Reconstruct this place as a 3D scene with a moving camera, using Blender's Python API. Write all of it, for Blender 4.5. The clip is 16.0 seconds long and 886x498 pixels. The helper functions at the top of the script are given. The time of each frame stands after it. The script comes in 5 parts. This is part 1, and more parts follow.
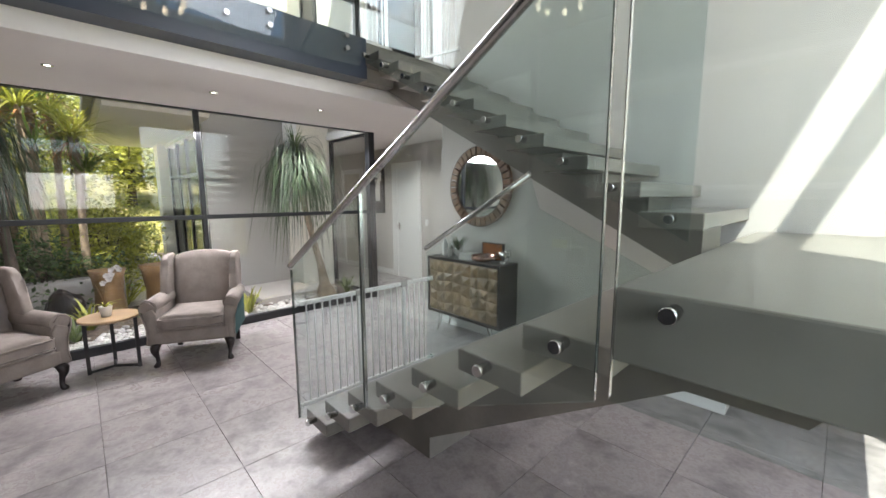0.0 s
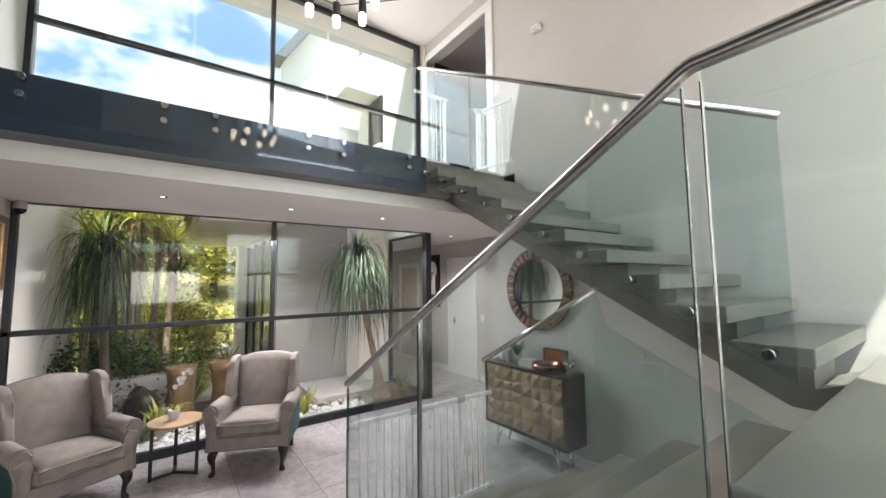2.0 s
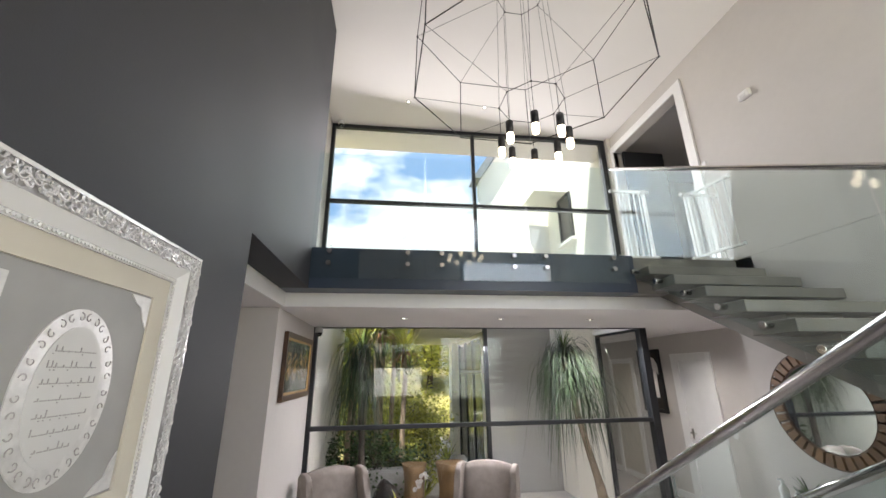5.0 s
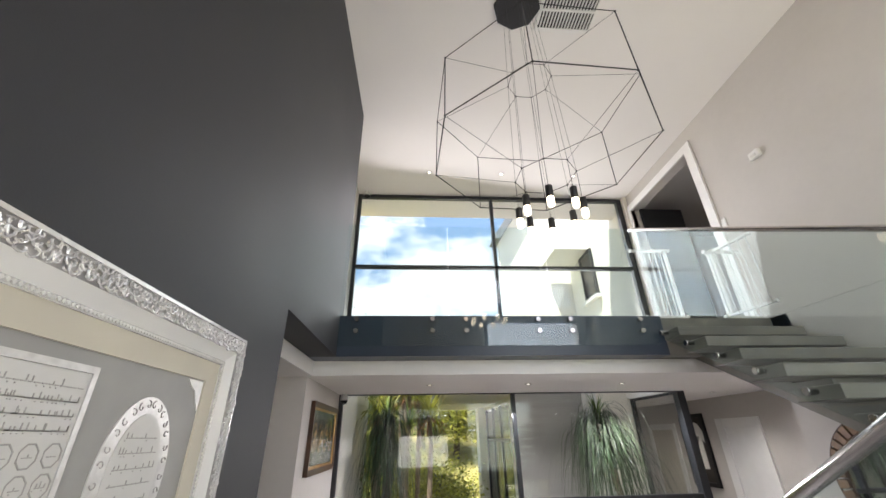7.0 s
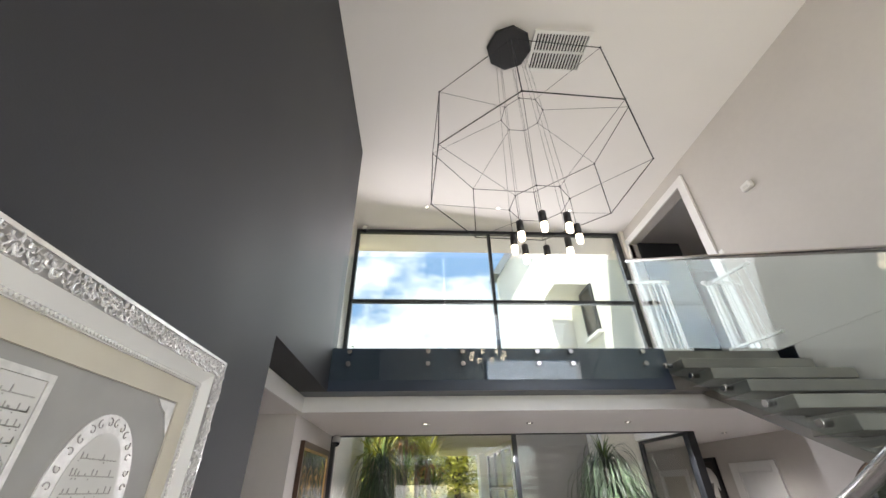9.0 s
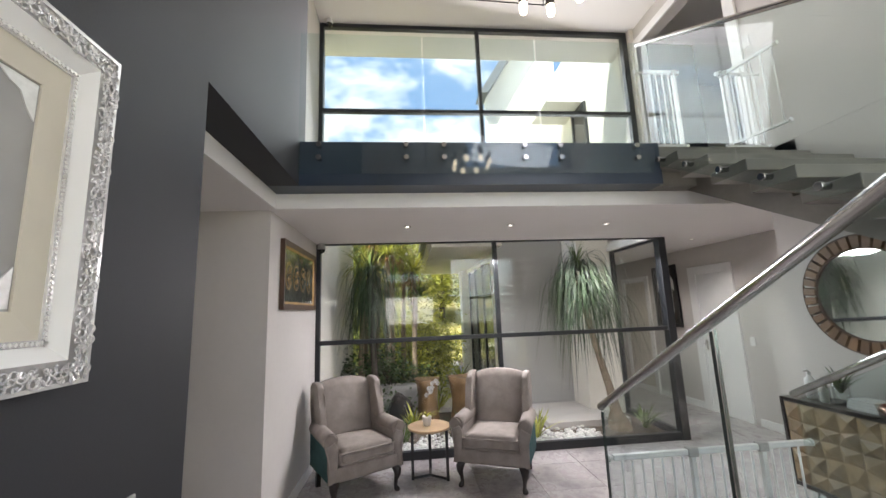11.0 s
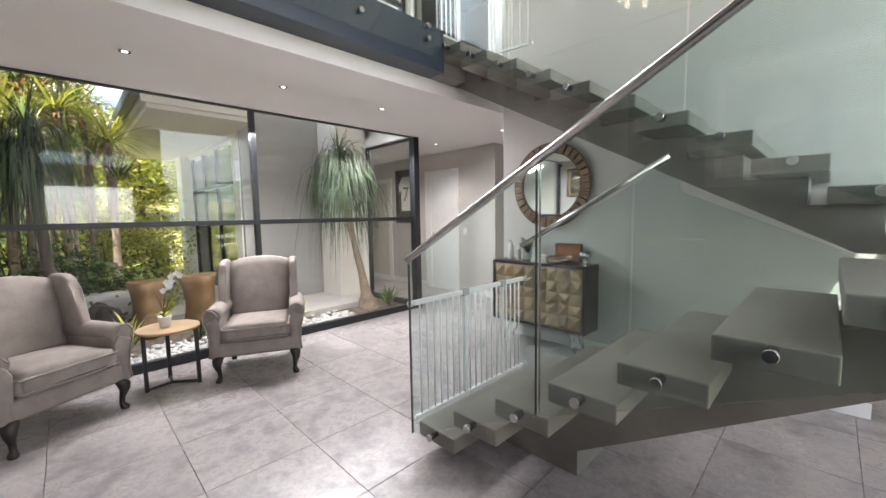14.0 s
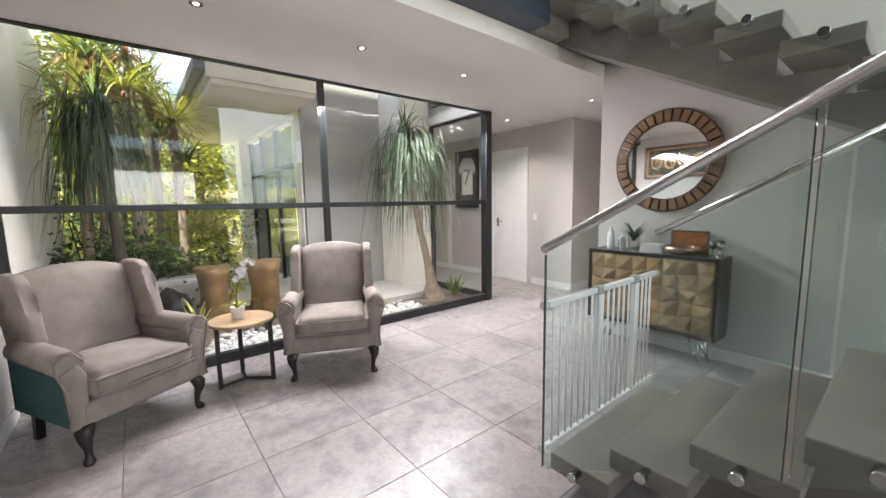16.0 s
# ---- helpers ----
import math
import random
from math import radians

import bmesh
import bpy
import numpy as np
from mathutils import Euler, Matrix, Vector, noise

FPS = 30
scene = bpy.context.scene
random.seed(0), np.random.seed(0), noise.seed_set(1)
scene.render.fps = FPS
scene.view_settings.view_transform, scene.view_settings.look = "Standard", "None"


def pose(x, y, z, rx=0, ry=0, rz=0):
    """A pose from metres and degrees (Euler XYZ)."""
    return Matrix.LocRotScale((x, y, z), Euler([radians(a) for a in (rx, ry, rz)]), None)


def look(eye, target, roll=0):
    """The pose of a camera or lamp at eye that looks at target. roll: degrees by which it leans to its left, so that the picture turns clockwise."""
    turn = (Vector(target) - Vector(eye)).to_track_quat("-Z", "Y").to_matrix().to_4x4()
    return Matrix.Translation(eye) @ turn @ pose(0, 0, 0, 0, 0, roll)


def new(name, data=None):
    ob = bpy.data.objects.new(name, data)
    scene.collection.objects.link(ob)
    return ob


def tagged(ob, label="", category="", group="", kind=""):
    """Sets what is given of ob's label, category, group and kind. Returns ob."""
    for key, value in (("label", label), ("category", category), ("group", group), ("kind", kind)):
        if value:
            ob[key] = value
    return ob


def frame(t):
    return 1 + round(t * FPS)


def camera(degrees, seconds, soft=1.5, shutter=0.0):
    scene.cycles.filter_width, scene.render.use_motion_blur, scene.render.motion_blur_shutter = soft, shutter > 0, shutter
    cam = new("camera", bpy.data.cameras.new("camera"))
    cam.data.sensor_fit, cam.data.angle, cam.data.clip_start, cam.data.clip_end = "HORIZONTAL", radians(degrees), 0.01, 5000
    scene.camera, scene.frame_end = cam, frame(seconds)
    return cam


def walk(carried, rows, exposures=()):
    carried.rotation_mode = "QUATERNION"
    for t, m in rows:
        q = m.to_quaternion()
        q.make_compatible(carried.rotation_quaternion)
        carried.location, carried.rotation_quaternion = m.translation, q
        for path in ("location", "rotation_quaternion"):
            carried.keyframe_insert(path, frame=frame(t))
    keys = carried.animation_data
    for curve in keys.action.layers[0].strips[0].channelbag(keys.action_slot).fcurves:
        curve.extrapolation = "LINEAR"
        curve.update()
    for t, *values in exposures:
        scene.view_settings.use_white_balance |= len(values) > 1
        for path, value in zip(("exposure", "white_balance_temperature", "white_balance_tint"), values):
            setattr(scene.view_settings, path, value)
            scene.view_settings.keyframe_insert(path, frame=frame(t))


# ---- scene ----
cam = camera(98.5, 16.0)
PATH = [
    (0, (0.012, 0.169, 1.571), (-1.423, 1.536, 1.302), -0.2),
    (0.5, (-0.004, 0.154, 1.62), (-1.45, 1.533, 1.554), -0.1),
    (1, (-0.019, 0.149, 1.673), (-1.464, 1.529, 1.767), -0.2),
    (1.5, (-0.044, 0.169, 1.729), (-1.548, 1.478, 1.89), -0.6),
    (2, (-0.039, 0.177, 1.777), (-1.657, 1.34, 1.945), -0.7),
    (2.5, (-0.036, 0.158, 1.811), (-1.765, 1.145, 2.005), -0.8),
    (3, (-0.035, 0.153, 1.825), (-1.873, 0.901, 2.077), -0.8),
    (3.5, (-0.03, 0.118, 1.862), (-1.923, 0.668, 2.199), -0.8),
    (4, (-0.001, 0.069, 1.921), (-1.908, 0.483, 2.358), -0.7),
    (6.5, (0.133, -0.015, 2.026), (-1.693, 0.112, 2.832), -1.1),
    (7, (0.172, -0.017, 2.032), (-1.616, 0.108, 2.919), -1.1),
    (7.5, (0.203, -0.02, 2.027), (-1.536, 0.099, 3.007), -1.1),
    (8, (0.239, -0.024, 2.034), (-1.432, 0.094, 3.127), -1.2),
    (10.5, (-0.236, 0.127, 1.762), (-2.118, 0.248, 2.426), -2.2),
    (11, (-0.313, 0.093, 1.684), (-2.278, 0.285, 2.003), -2.2),
    (11.5, (-0.414, 0.052, 1.567), (-2.39, 0.324, 1.711), -1.6),
    (12, (-0.467, -0.011, 1.496), (-2.415, 0.428, 1.613), -1.7),
    (12.5, (-0.512, -0.126, 1.472), (-2.394, 0.548, 1.498), -1.6),
    (13, (-0.564, -0.21, 1.45), (-2.281, 0.813, 1.397), -1.4),
    (13.5, (-0.593, -0.235, 1.419), (-2.154, 1.01, 1.312), -1.4),
    (14, (-0.701, -0.263, 1.391), (-2.121, 1.135, 1.216), -1.0),
    (14.5, (-0.874, -0.272, 1.376), (-2.278, 1.139, 1.181), -0.9),
    (15, (-1.034, -0.271, 1.387), (-2.507, 1.066, 1.179), -0.9),
    (15.5, (-1.212, -0.273, 1.38), (-2.739, 1.0, 1.158), -1.0),
    (16, (-1.369, -0.287, 1.354), (-2.915, 0.959, 1.114), -1.0),
]
walk(cam, [(t, look(eye, target, roll)) for t, eye, target, roll in PATH],
     [(0, 1.40), (3.0, 1.28), (6.5, 1.10), (8.0, 1.10), (10.5, 1.12), (11.5, 1.32), (12.5, 1.56), (16, 1.68)])


# ---------------------------------------------------------------- light
SUN_TO = Vector((0.417, -0.385, 1.0)).normalized()
world = bpy.data.worlds.new("sky")
scene.world = world
world.use_nodes = True
wn = world.node_tree.nodes
sky = wn.new("ShaderNodeTexSky")
sky.sky_type, sky.sun_disc = "NISHITA", False
sky.sun_elevation = math.asin(SUN_TO.z)
sky.sun_rotation = math.atan2(SUN_TO.x, SUN_TO.y)
world.node_tree.links.new(sky.outputs[0], wn["Background"].inputs[0])
wn["Background"].inputs[1].default_value = 0.15
sun = new("sun", bpy.data.lights.new("sun", "SUN"))
sun.data.energy, sun.data.angle, sun.data.color = 5.0, radians(0.6), (1.0, 0.95, 0.87)
sun.matrix_basis = look(SUN_TO * 30, (0, 0, 0))


def area(name, at, to, sx, sy, watts, color=(1, 1, 1)):
    l = bpy.data.lights.new(name, "AREA")
    l.shape, l.size, l.size_y, l.energy, l.color = "RECTANGLE", sx, sy, watts, color
    ob = new(name, l)
    ob.matrix_basis = look(at, to)
    return ob


# daylight in the openings: front facade behind the stair landing, upper window
area("facade_daylight", (1.012, 2.25, 2.25), (-1.5, 2.25, 2.0), 1.8, 3.6, 30, (1.0, 0.95, 0.96))
area("slit_daylight", (1.012, 2.25, 4.72), (-1.5, 3.0, 2.8), 1.8, 0.5, 5, (1.0, 0.95, 0.97))
area("entrance_daylight", (1.012, 0.15, 1.72), (-3, 0.15, 1.3), 1.3, 0.73, 7, (1.0, 0.95, 0.97))
# added fill strip just inside the garden glass, turned down to brighten the floor
area("garden_daylight", (-5.03, 1.65, 2.30), (-4.55, 1.65, 0.3), 3.2, 0.36, 54, (0.98, 0.945, 0.99))
area("upper_daylight", (-5.16, 1.2, 4.3), (0.0, 2.2, 2.6), 4.0, 2.2, 46, (1.0, 0.94, 0.98))


# ---------------------------------------------------------------- materials
def material(name, color, rough=0.5, metal=0.0, var=0.12, scale=6.0, bump=0.0, bscale=40.0, coat=0.0, color2=None, island=0.0, spec=0.5, fine=0.0, obj_rand=0.0, world=False, thin=0.0):
    m = bpy.data.materials.new(name)
    m.use_nodes = True
    n, l = m.node_tree.nodes, m.node_tree.links
    p = n["Principled BSDF"]
    p.inputs["Roughness"].default_value = rough
    p.inputs["Metallic"].default_value = metal
    p.inputs["Coat Weight"].default_value = coat
    p.inputs["Specular IOR Level"].default_value = spec
    tc = n.new("ShaderNodeTexCoord")
    spot = n.new("ShaderNodeNewGeometry").outputs["Position"] if world else tc.outputs["Object"]
    no = n.new("ShaderNodeTexNoise")
    no.inputs["Scale"].default_value, no.inputs["Detail"].default_value = scale, 6
    l.new(spot, no.inputs["Vector"])
    c2 = color2 or tuple(min(1, c * (1 - var * 2)) for c in color)
    ramp = n.new("ShaderNodeMix")
    ramp.data_type = "RGBA"
    ramp.inputs[6].default_value = (*c2, 1)
    ramp.inputs[7].default_value = (*(min(1, c * (1 + var)) for c in color), 1)
    mr = n.new("ShaderNodeMapRange")
    mr.interpolation_type = "SMOOTHSTEP"
    mr.inputs[1].default_value, mr.inputs[2].default_value = 0.22, 0.78
    l.new(no.outputs["Fac"], mr.inputs[0])
    l.new(mr.outputs[0], ramp.inputs[0])
    out = ramp.outputs[2]
    if fine:
        n2 = n.new("ShaderNodeTexNoise")
        n2.inputs["Scale"].default_value, n2.inputs["Detail"].default_value = scale * 14, 4
        l.new(spot, n2.inputs["Vector"])
        hs = n.new("ShaderNodeHueSaturation")
        m2 = n.new("ShaderNodeMapRange")
        m2.inputs[1].default_value, m2.inputs[2].default_value = 0.25, 0.75
        m2.inputs[3].default_value, m2.inputs[4].default_value = 1 - fine, 1 + fine
        l.new(n2.outputs["Fac"], m2.inputs[0])
        l.new(m2.outputs[0], hs.inputs["Value"])
        l.new(out, hs.inputs["Color"])
        out = hs.outputs[0]
    if island or obj_rand:
        hs = n.new("ShaderNodeHueSaturation")
        m2 = n.new("ShaderNodeMapRange")
        k = island or obj_rand
        m2.inputs[3].default_value, m2.inputs[4].default_value = 1 - k, 1 + k
        if island:
            l.new(n.new("ShaderNodeNewGeometry").outputs["Random Per Island"], m2.inputs[0])
        else:
            l.new(n.new("ShaderNodeObjectInfo").outputs["Random"], m2.inputs[0])
        l.new(m2.outputs[0], hs.inputs["Value"])
        l.new(out, hs.inputs["Color"])
        out = hs.outputs[0]
    l.new(out, p.inputs["Base Color"])
    rr = n.new("ShaderNodeMapRange")
    rr.inputs[3].default_value, rr.inputs[4].default_value = max(0.0, rough - 0.06), min(1.0, rough + 0.06)
    l.new(no.outputs["Fac"], rr.inputs[0])
    l.new(rr.outputs[0], p.inputs["Roughness"])
    if bump:
        nb = n.new("ShaderNodeTexNoise")
        nb.inputs["Scale"].default_value, nb.inputs["Detail"].default_value = bscale, 3
        l.new(spot, nb.inputs["Vector"])
        b = n.new("ShaderNodeBump")
        b.inputs["Strength"].default_value, b.inputs["Distance"].default_value = bump, 0.01
        l.new(nb.outputs["Fac"], b.inputs["Height"])
        l.new(b.outputs["Normal"], p.inputs["Normal"])
    if thin:                # leaves let part of the light through
        tl, mx = n.new("ShaderNodeBsdfTranslucent"), n.new("ShaderNodeMixShader")
        l.new(out, tl.inputs[0])
        mx.inputs[0].default_value = thin
        l.new(p.outputs[0], mx.inputs[1])
        l.new(tl.outputs[0], mx.inputs[2])
        l.new(mx.outputs[0], n["Material Output"].inputs[0])
    return m


def glass_material(name, tint, gloss=1.0):
    """A thin clear pane: tinted see-through with mirror gloss by Fresnel."""
    m = bpy.data.materials.new(name)
    m.use_nodes = True
    n, l = m.node_tree.nodes, m.node_tree.links
    n.remove(n["Principled BSDF"])
    tr, gl, mx, fr = n.new("ShaderNodeBsdfTransparent"), n.new("ShaderNodeBsdfGlossy"), n.new("ShaderNodeMixShader"), n.new("ShaderNodeLayerWeight")
    tr.inputs[0].default_value = (*tint, 1)
    gl.inputs["Roughness"].default_value = 0.0
    gl.inputs["Color"].default_value = (gloss, gloss, gloss, 1)
    pw, ml = n.new("ShaderNodeMath"), n.new("ShaderNodeMath")
    pw.operation, pw.inputs[1].default_value = "POWER", 4.0
    ml.operation, ml.inputs[1].default_value, ml.inputs[2].default_value = "MULTIPLY_ADD", 0.9, 0.04
    l.new(fr.outputs["Facing"], pw.inputs[0])
    l.new(pw.outputs[0], ml.inputs[0])
    l.new(ml.outputs[0], mx.inputs[0])
    l.new(tr.outputs[0], mx.inputs[1])
    l.new(gl.outputs[0], mx.inputs[2])
    l.new(mx.outputs[0], n["Material Output"].inputs[0])
    return m


def glow(name, color, strength):
    m = bpy.data.materials.new(name)
    m.use_nodes = True
    p = m.node_tree.nodes["Principled BSDF"]
    p.inputs["Base Color"].default_value = (*color, 1)
    p.inputs["Emission Color"].default_value = (*color, 1)
    p.inputs["Emission Strength"].default_value = strength
    return m


M_WALL = material("warm_grey_wall_paint", (0.55, 0.52, 0.49), 0.75, var=0.025, scale=1.3, bump=0.05, bscale=180, fine=0.015)
M_CEIL = material("white_ceiling_paint", (0.78, 0.755, 0.735), 0.85, var=0.015, scale=1.0, bump=0.03, bscale=150)
M_WHITE = material("white_gloss_paint", (0.78, 0.77, 0.75), 0.35, var=0.02, scale=5)
M_DARK = material("charcoal_wall_paint", (0.022, 0.0235, 0.028), 0.64, var=0.06, scale=1.6, bump=0.05, bscale=180)
M_BAND = material("blue_black_steel_paint", (0.026, 0.040, 0.064), 0.34, var=0.08, scale=3)
M_ALU = material("black_aluminium", (0.018, 0.02, 0.023), 0.38, var=0.1, scale=8)
M_SCREED = material("grey_green_cement_screed", (0.212, 0.199, 0.173), 0.36, var=0.14, scale=2.6, bump=0.05, bscale=30, fine=0.04, spec=0.4)
def tile_material():
    """Cement-look porcelain: soft clouds, mottling and fine grain, shifted from tile to tile."""
    m = bpy.data.materials.new("greige_cement_tile")
    m.use_nodes = True
    n, l = m.node_tree.nodes, m.node_tree.links
    p = n["Principled BSDF"]
    at, ob, add = n.new("ShaderNodeTexCoord"), n.new("ShaderNodeObjectInfo"), n.new("ShaderNodeVectorMath")
    far = n.new("ShaderNodeMath")
    far.operation, far.inputs[1].default_value = "MULTIPLY", 40.0
    l.new(ob.outputs["Random"], far.inputs[0])
    l.new(at.outputs["Object"], add.inputs[0])
    l.new(far.outputs[0], add.inputs[1])
    value = None
    for scale, detail, rough, k in ((3.0, 2.0, 0.5, 0.30), (9.0, 4.0, 0.6, 0.34), (45.0, 3.0, 0.6, 0.12)):
        no, mr = n.new("ShaderNodeTexNoise"), n.new("ShaderNodeMapRange")
        no.inputs["Scale"].default_value, no.inputs["Detail"].default_value, no.inputs["Roughness"].default_value = scale, detail, rough
        l.new(add.outputs[0], no.inputs["Vector"])
        mr.inputs[1].default_value, mr.inputs[2].default_value, mr.inputs[3].default_value, mr.inputs[4].default_value = 0.3, 0.7, 1 - k, 1 + k * 0.6
        l.new(no.outputs["Fac"], mr.inputs[0])
        if value is None:
            value = mr.outputs[0]
        else:
            mu = n.new("ShaderNodeMath")
            mu.operation = "MULTIPLY"
            l.new(value, mu.inputs[0])
            l.new(mr.outputs[0], mu.inputs[1])
            value = mu.outputs[0]
    hs = n.new("ShaderNodeHueSaturation")
    hs.inputs["Color"].default_value = (0.375, 0.343, 0.336, 1)
    l.new(value, hs.inputs["Value"])
    l.new(hs.outputs[0], p.inputs["Base Color"])
    rr = n.new("ShaderNodeMapRange")
    rr.inputs[1].default_value, rr.inputs[2].default_value, rr.inputs[3].default_value, rr.inputs[4].default_value = 0.5, 1.3, 0.36, 0.22
    l.new(value, rr.inputs[0])
    l.new(rr.outputs[0], p.inputs["Roughness"])
    return m


M_TILE = tile_material()
M_GROUT = material("grey_grout", (0.20, 0.18, 0.17), 0.8, var=0.05)
M_GLASS = glass_material("green_tinted_toughened_glass", (0.905, 0.955, 0.948))
M_GEDGE = material("glass_edge_dark", (0.045, 0.06, 0.055), 0.08, var=0.02)
M_WGLASS = glass_material("clear_window_glass", (0.98, 0.99, 0.985), 0.7)
# grey tint and weak gloss keep the wing panes dark and cut sky reflections
M_WINGGLASS = glass_material("grey_low_gloss_glass", (0.62, 0.66, 0.62), 0.35)
M_PICGLASS = glass_material("picture_glass", (0.95, 0.96, 0.95), 1.0)
M_STEEL = material("brushed_stainless_steel", (0.62, 0.61, 0.59), 0.24, metal=1.0, var=0.04, scale=20)
M_CHROME = material("chrome", (0.52, 0.52, 0.51), 0.14, metal=1.0, var=0.01)
M_MIRROR = material("mirror_silver", (0.93, 0.94, 0.93), 0.0, metal=1.0, var=0.0)
M_FABRIC = material("taupe_woven_fabric", (0.285, 0.248, 0.222), 0.95, var=0.08, scale=9, bump=0.35, bscale=420, fine=0.08, spec=0.2)
M_TEAL = material("teal_fabric", (0.055, 0.115, 0.115), 0.9, var=0.08, scale=9, bump=0.3, bscale=420, fine=0.08, spec=0.2)
M_BLACKWOOD = material("dark_stained_wood", (0.018, 0.013, 0.012), 0.3, var=0.15, scale=8)
M_OAK = material("light_oak", (0.42, 0.29, 0.17), 0.45, var=0.12, scale=5, fine=0.06)
M_FACET = material("carved_mango_wood", (0.30, 0.20, 0.105), 0.5, var=0.16, scale=7, island=0.28, fine=0.08)
M_RIM = material("scorched_wood_segments", (0.21, 0.115, 0.055), 0.5, var=0.2, scale=9, fine=0.08, obj_rand=0.2)
M_BLACK = material("matt_black", (0.015, 0.015, 0.016), 0.5, var=0.05)
M_STUCCO = material("outside_cream_plaster", (0.84, 0.80, 0.72), 0.85, var=0.03, scale=1.2, bump=0.1, bscale=90)
M_GREYPL = material("outside_grey_plaster", (0.40, 0.39, 0.37), 0.85, var=0.04, scale=1.2, bump=0.08, bscale=90)
M_ROOF = material("grey_metal_roof", (0.17, 0.18, 0.19), 0.5, var=0.08)
M_LEAF = material("green_strap_leaves", (0.13, 0.19, 0.045), 0.45, var=0.25, scale=3, island=0.45, thin=0.3)
M_PALM = material("grey_green_palm_leaves", (0.048, 0.078, 0.034), 0.42, var=0.25, scale=3, island=0.6, thin=0.2)
M_LEAF2 = material("yellow_green_leaves", (0.42, 0.43, 0.07), 0.5, var=0.25, scale=3, island=0.45, thin=0.35)
M_LEAF3 = material("dark_shrub_leaves", (0.06, 0.11, 0.03), 0.5, var=0.25, scale=3, island=0.6, thin=0.25)
M_LEAFR = material("red_tipped_leaves", (0.36, 0.17, 0.07), 0.5, var=0.2, scale=3, island=0.4, thin=0.25)
M_BARK = material("pale_bark", (0.30, 0.23, 0.16), 0.85, var=0.2, scale=14, bump=0.5, bscale=30)
M_BARKD = material("dark_bark", (0.06, 0.045, 0.035), 0.9, var=0.2, scale=14, bump=0.6, bscale=30)
M_LAWN = material("dry_lawn", (0.40, 0.35, 0.12), 0.95, var=0.2, scale=1.5, fine=0.2)
M_SOIL = material("dark_mulch", (0.15, 0.115, 0.085), 0.95, var=0.25, scale=10, bump=0.7, bscale=30)
M_PAVE = material("pale_paving", (0.52, 0.49, 0.45), 0.8, var=0.06, scale=3, fine=0.04)
M_PEBBLE = material("white_pebbles", (0.68, 0.66, 0.62), 0.6, var=0.08, island=0.25)
M_LOG = material("carved_brown_log", (0.21, 0.125, 0.055), 0.6, var=0.22, scale=6, fine=0.1, bump=0.3, bscale=14)
M_COPPER = material("hammered_copper", (0.62, 0.36, 0.28), 0.12, metal=1.0, var=0.05, bump=0.25, bscale=70)
M_GOLD = material("antique_gold", (0.50, 0.32, 0.13), 0.35, metal=0.75, var=0.15, scale=18)
M_SILVERY = material("silvered_white_lacquer", (0.74, 0.73, 0.72), 0.24, metal=0.35, var=0.08, scale=30)
# darker silver: the shade between carved scrolls, put into the ground's colour
M_SILVERSHADE = material("recess_shade_silver", (0.40, 0.39, 0.38), 0.35, metal=0.5, var=0.1, scale=30)
M_CREAM = material("cream_mount", (0.58, 0.54, 0.45), 0.8, var=0.03)
M_GREYMAT = material("grey_silk_mount", (0.33, 0.325, 0.31), 0.6, var=0.05)
M_SILVERINK = material("silver_relief", (0.66, 0.65, 0.63), 0.35, metal=0.3, var=0.08, scale=40)
M_PAPER = material("white_paper", (0.62, 0.61, 0.59), 0.8, var=0.03)
M_INK = material("dark_grey_ink", (0.10, 0.10, 0.10), 0.7, var=0.03)
M_DARKPIC = material("dark_picture_ground", (0.035, 0.03, 0.025), 0.5, var=0.2, scale=12)
M_FRAMEWOOD = material("dark_walnut_frame", (0.085, 0.045, 0.026), 0.35, var=0.2, scale=12)
M_PLASTIC = material("white_plastic", (0.75, 0.74, 0.72), 0.35, var=0.02)
M_SCREEN = material("black_screen", (0.008, 0.008, 0.01), 0.06, var=0.02)
M_BULB = glow("frosted_lamp_glow", (1.0, 0.82, 0.60), 3.2)
M_SPOT = glow("downlight_glow", (1.0, 0.93, 0.84), 2.2)


# ---------------------------------------------------------------- mesh helpers
def box(bm, x0, x1, y0, y1, z0, z1, bevel=0.0, seg=2):
    vs = [bm.verts.new((x, y, z)) for z in (z0, z1) for x, y in ((x0, y0), (x1, y0), (x1, y1), (x0, y1))]
    fs = [bm.faces.new([vs[i] for i in q]) for q in ((3, 2, 1, 0), (4, 5, 6, 7), (0, 1, 5, 4), (1, 2, 6, 5), (2, 3, 7, 6), (3, 0, 4, 7))]
    if bevel:
        es = {e for f in fs for e in f.edges}
        bmesh.ops.bevel(bm, geom=list(es), offset=bevel, segments=seg, affect="EDGES", profile=0.5)
    return bm


def boxes(*items, bevel=0.0):
    bm = bmesh.new()
    for it in items:
        box(bm, *it, bevel=bevel)
    return bm


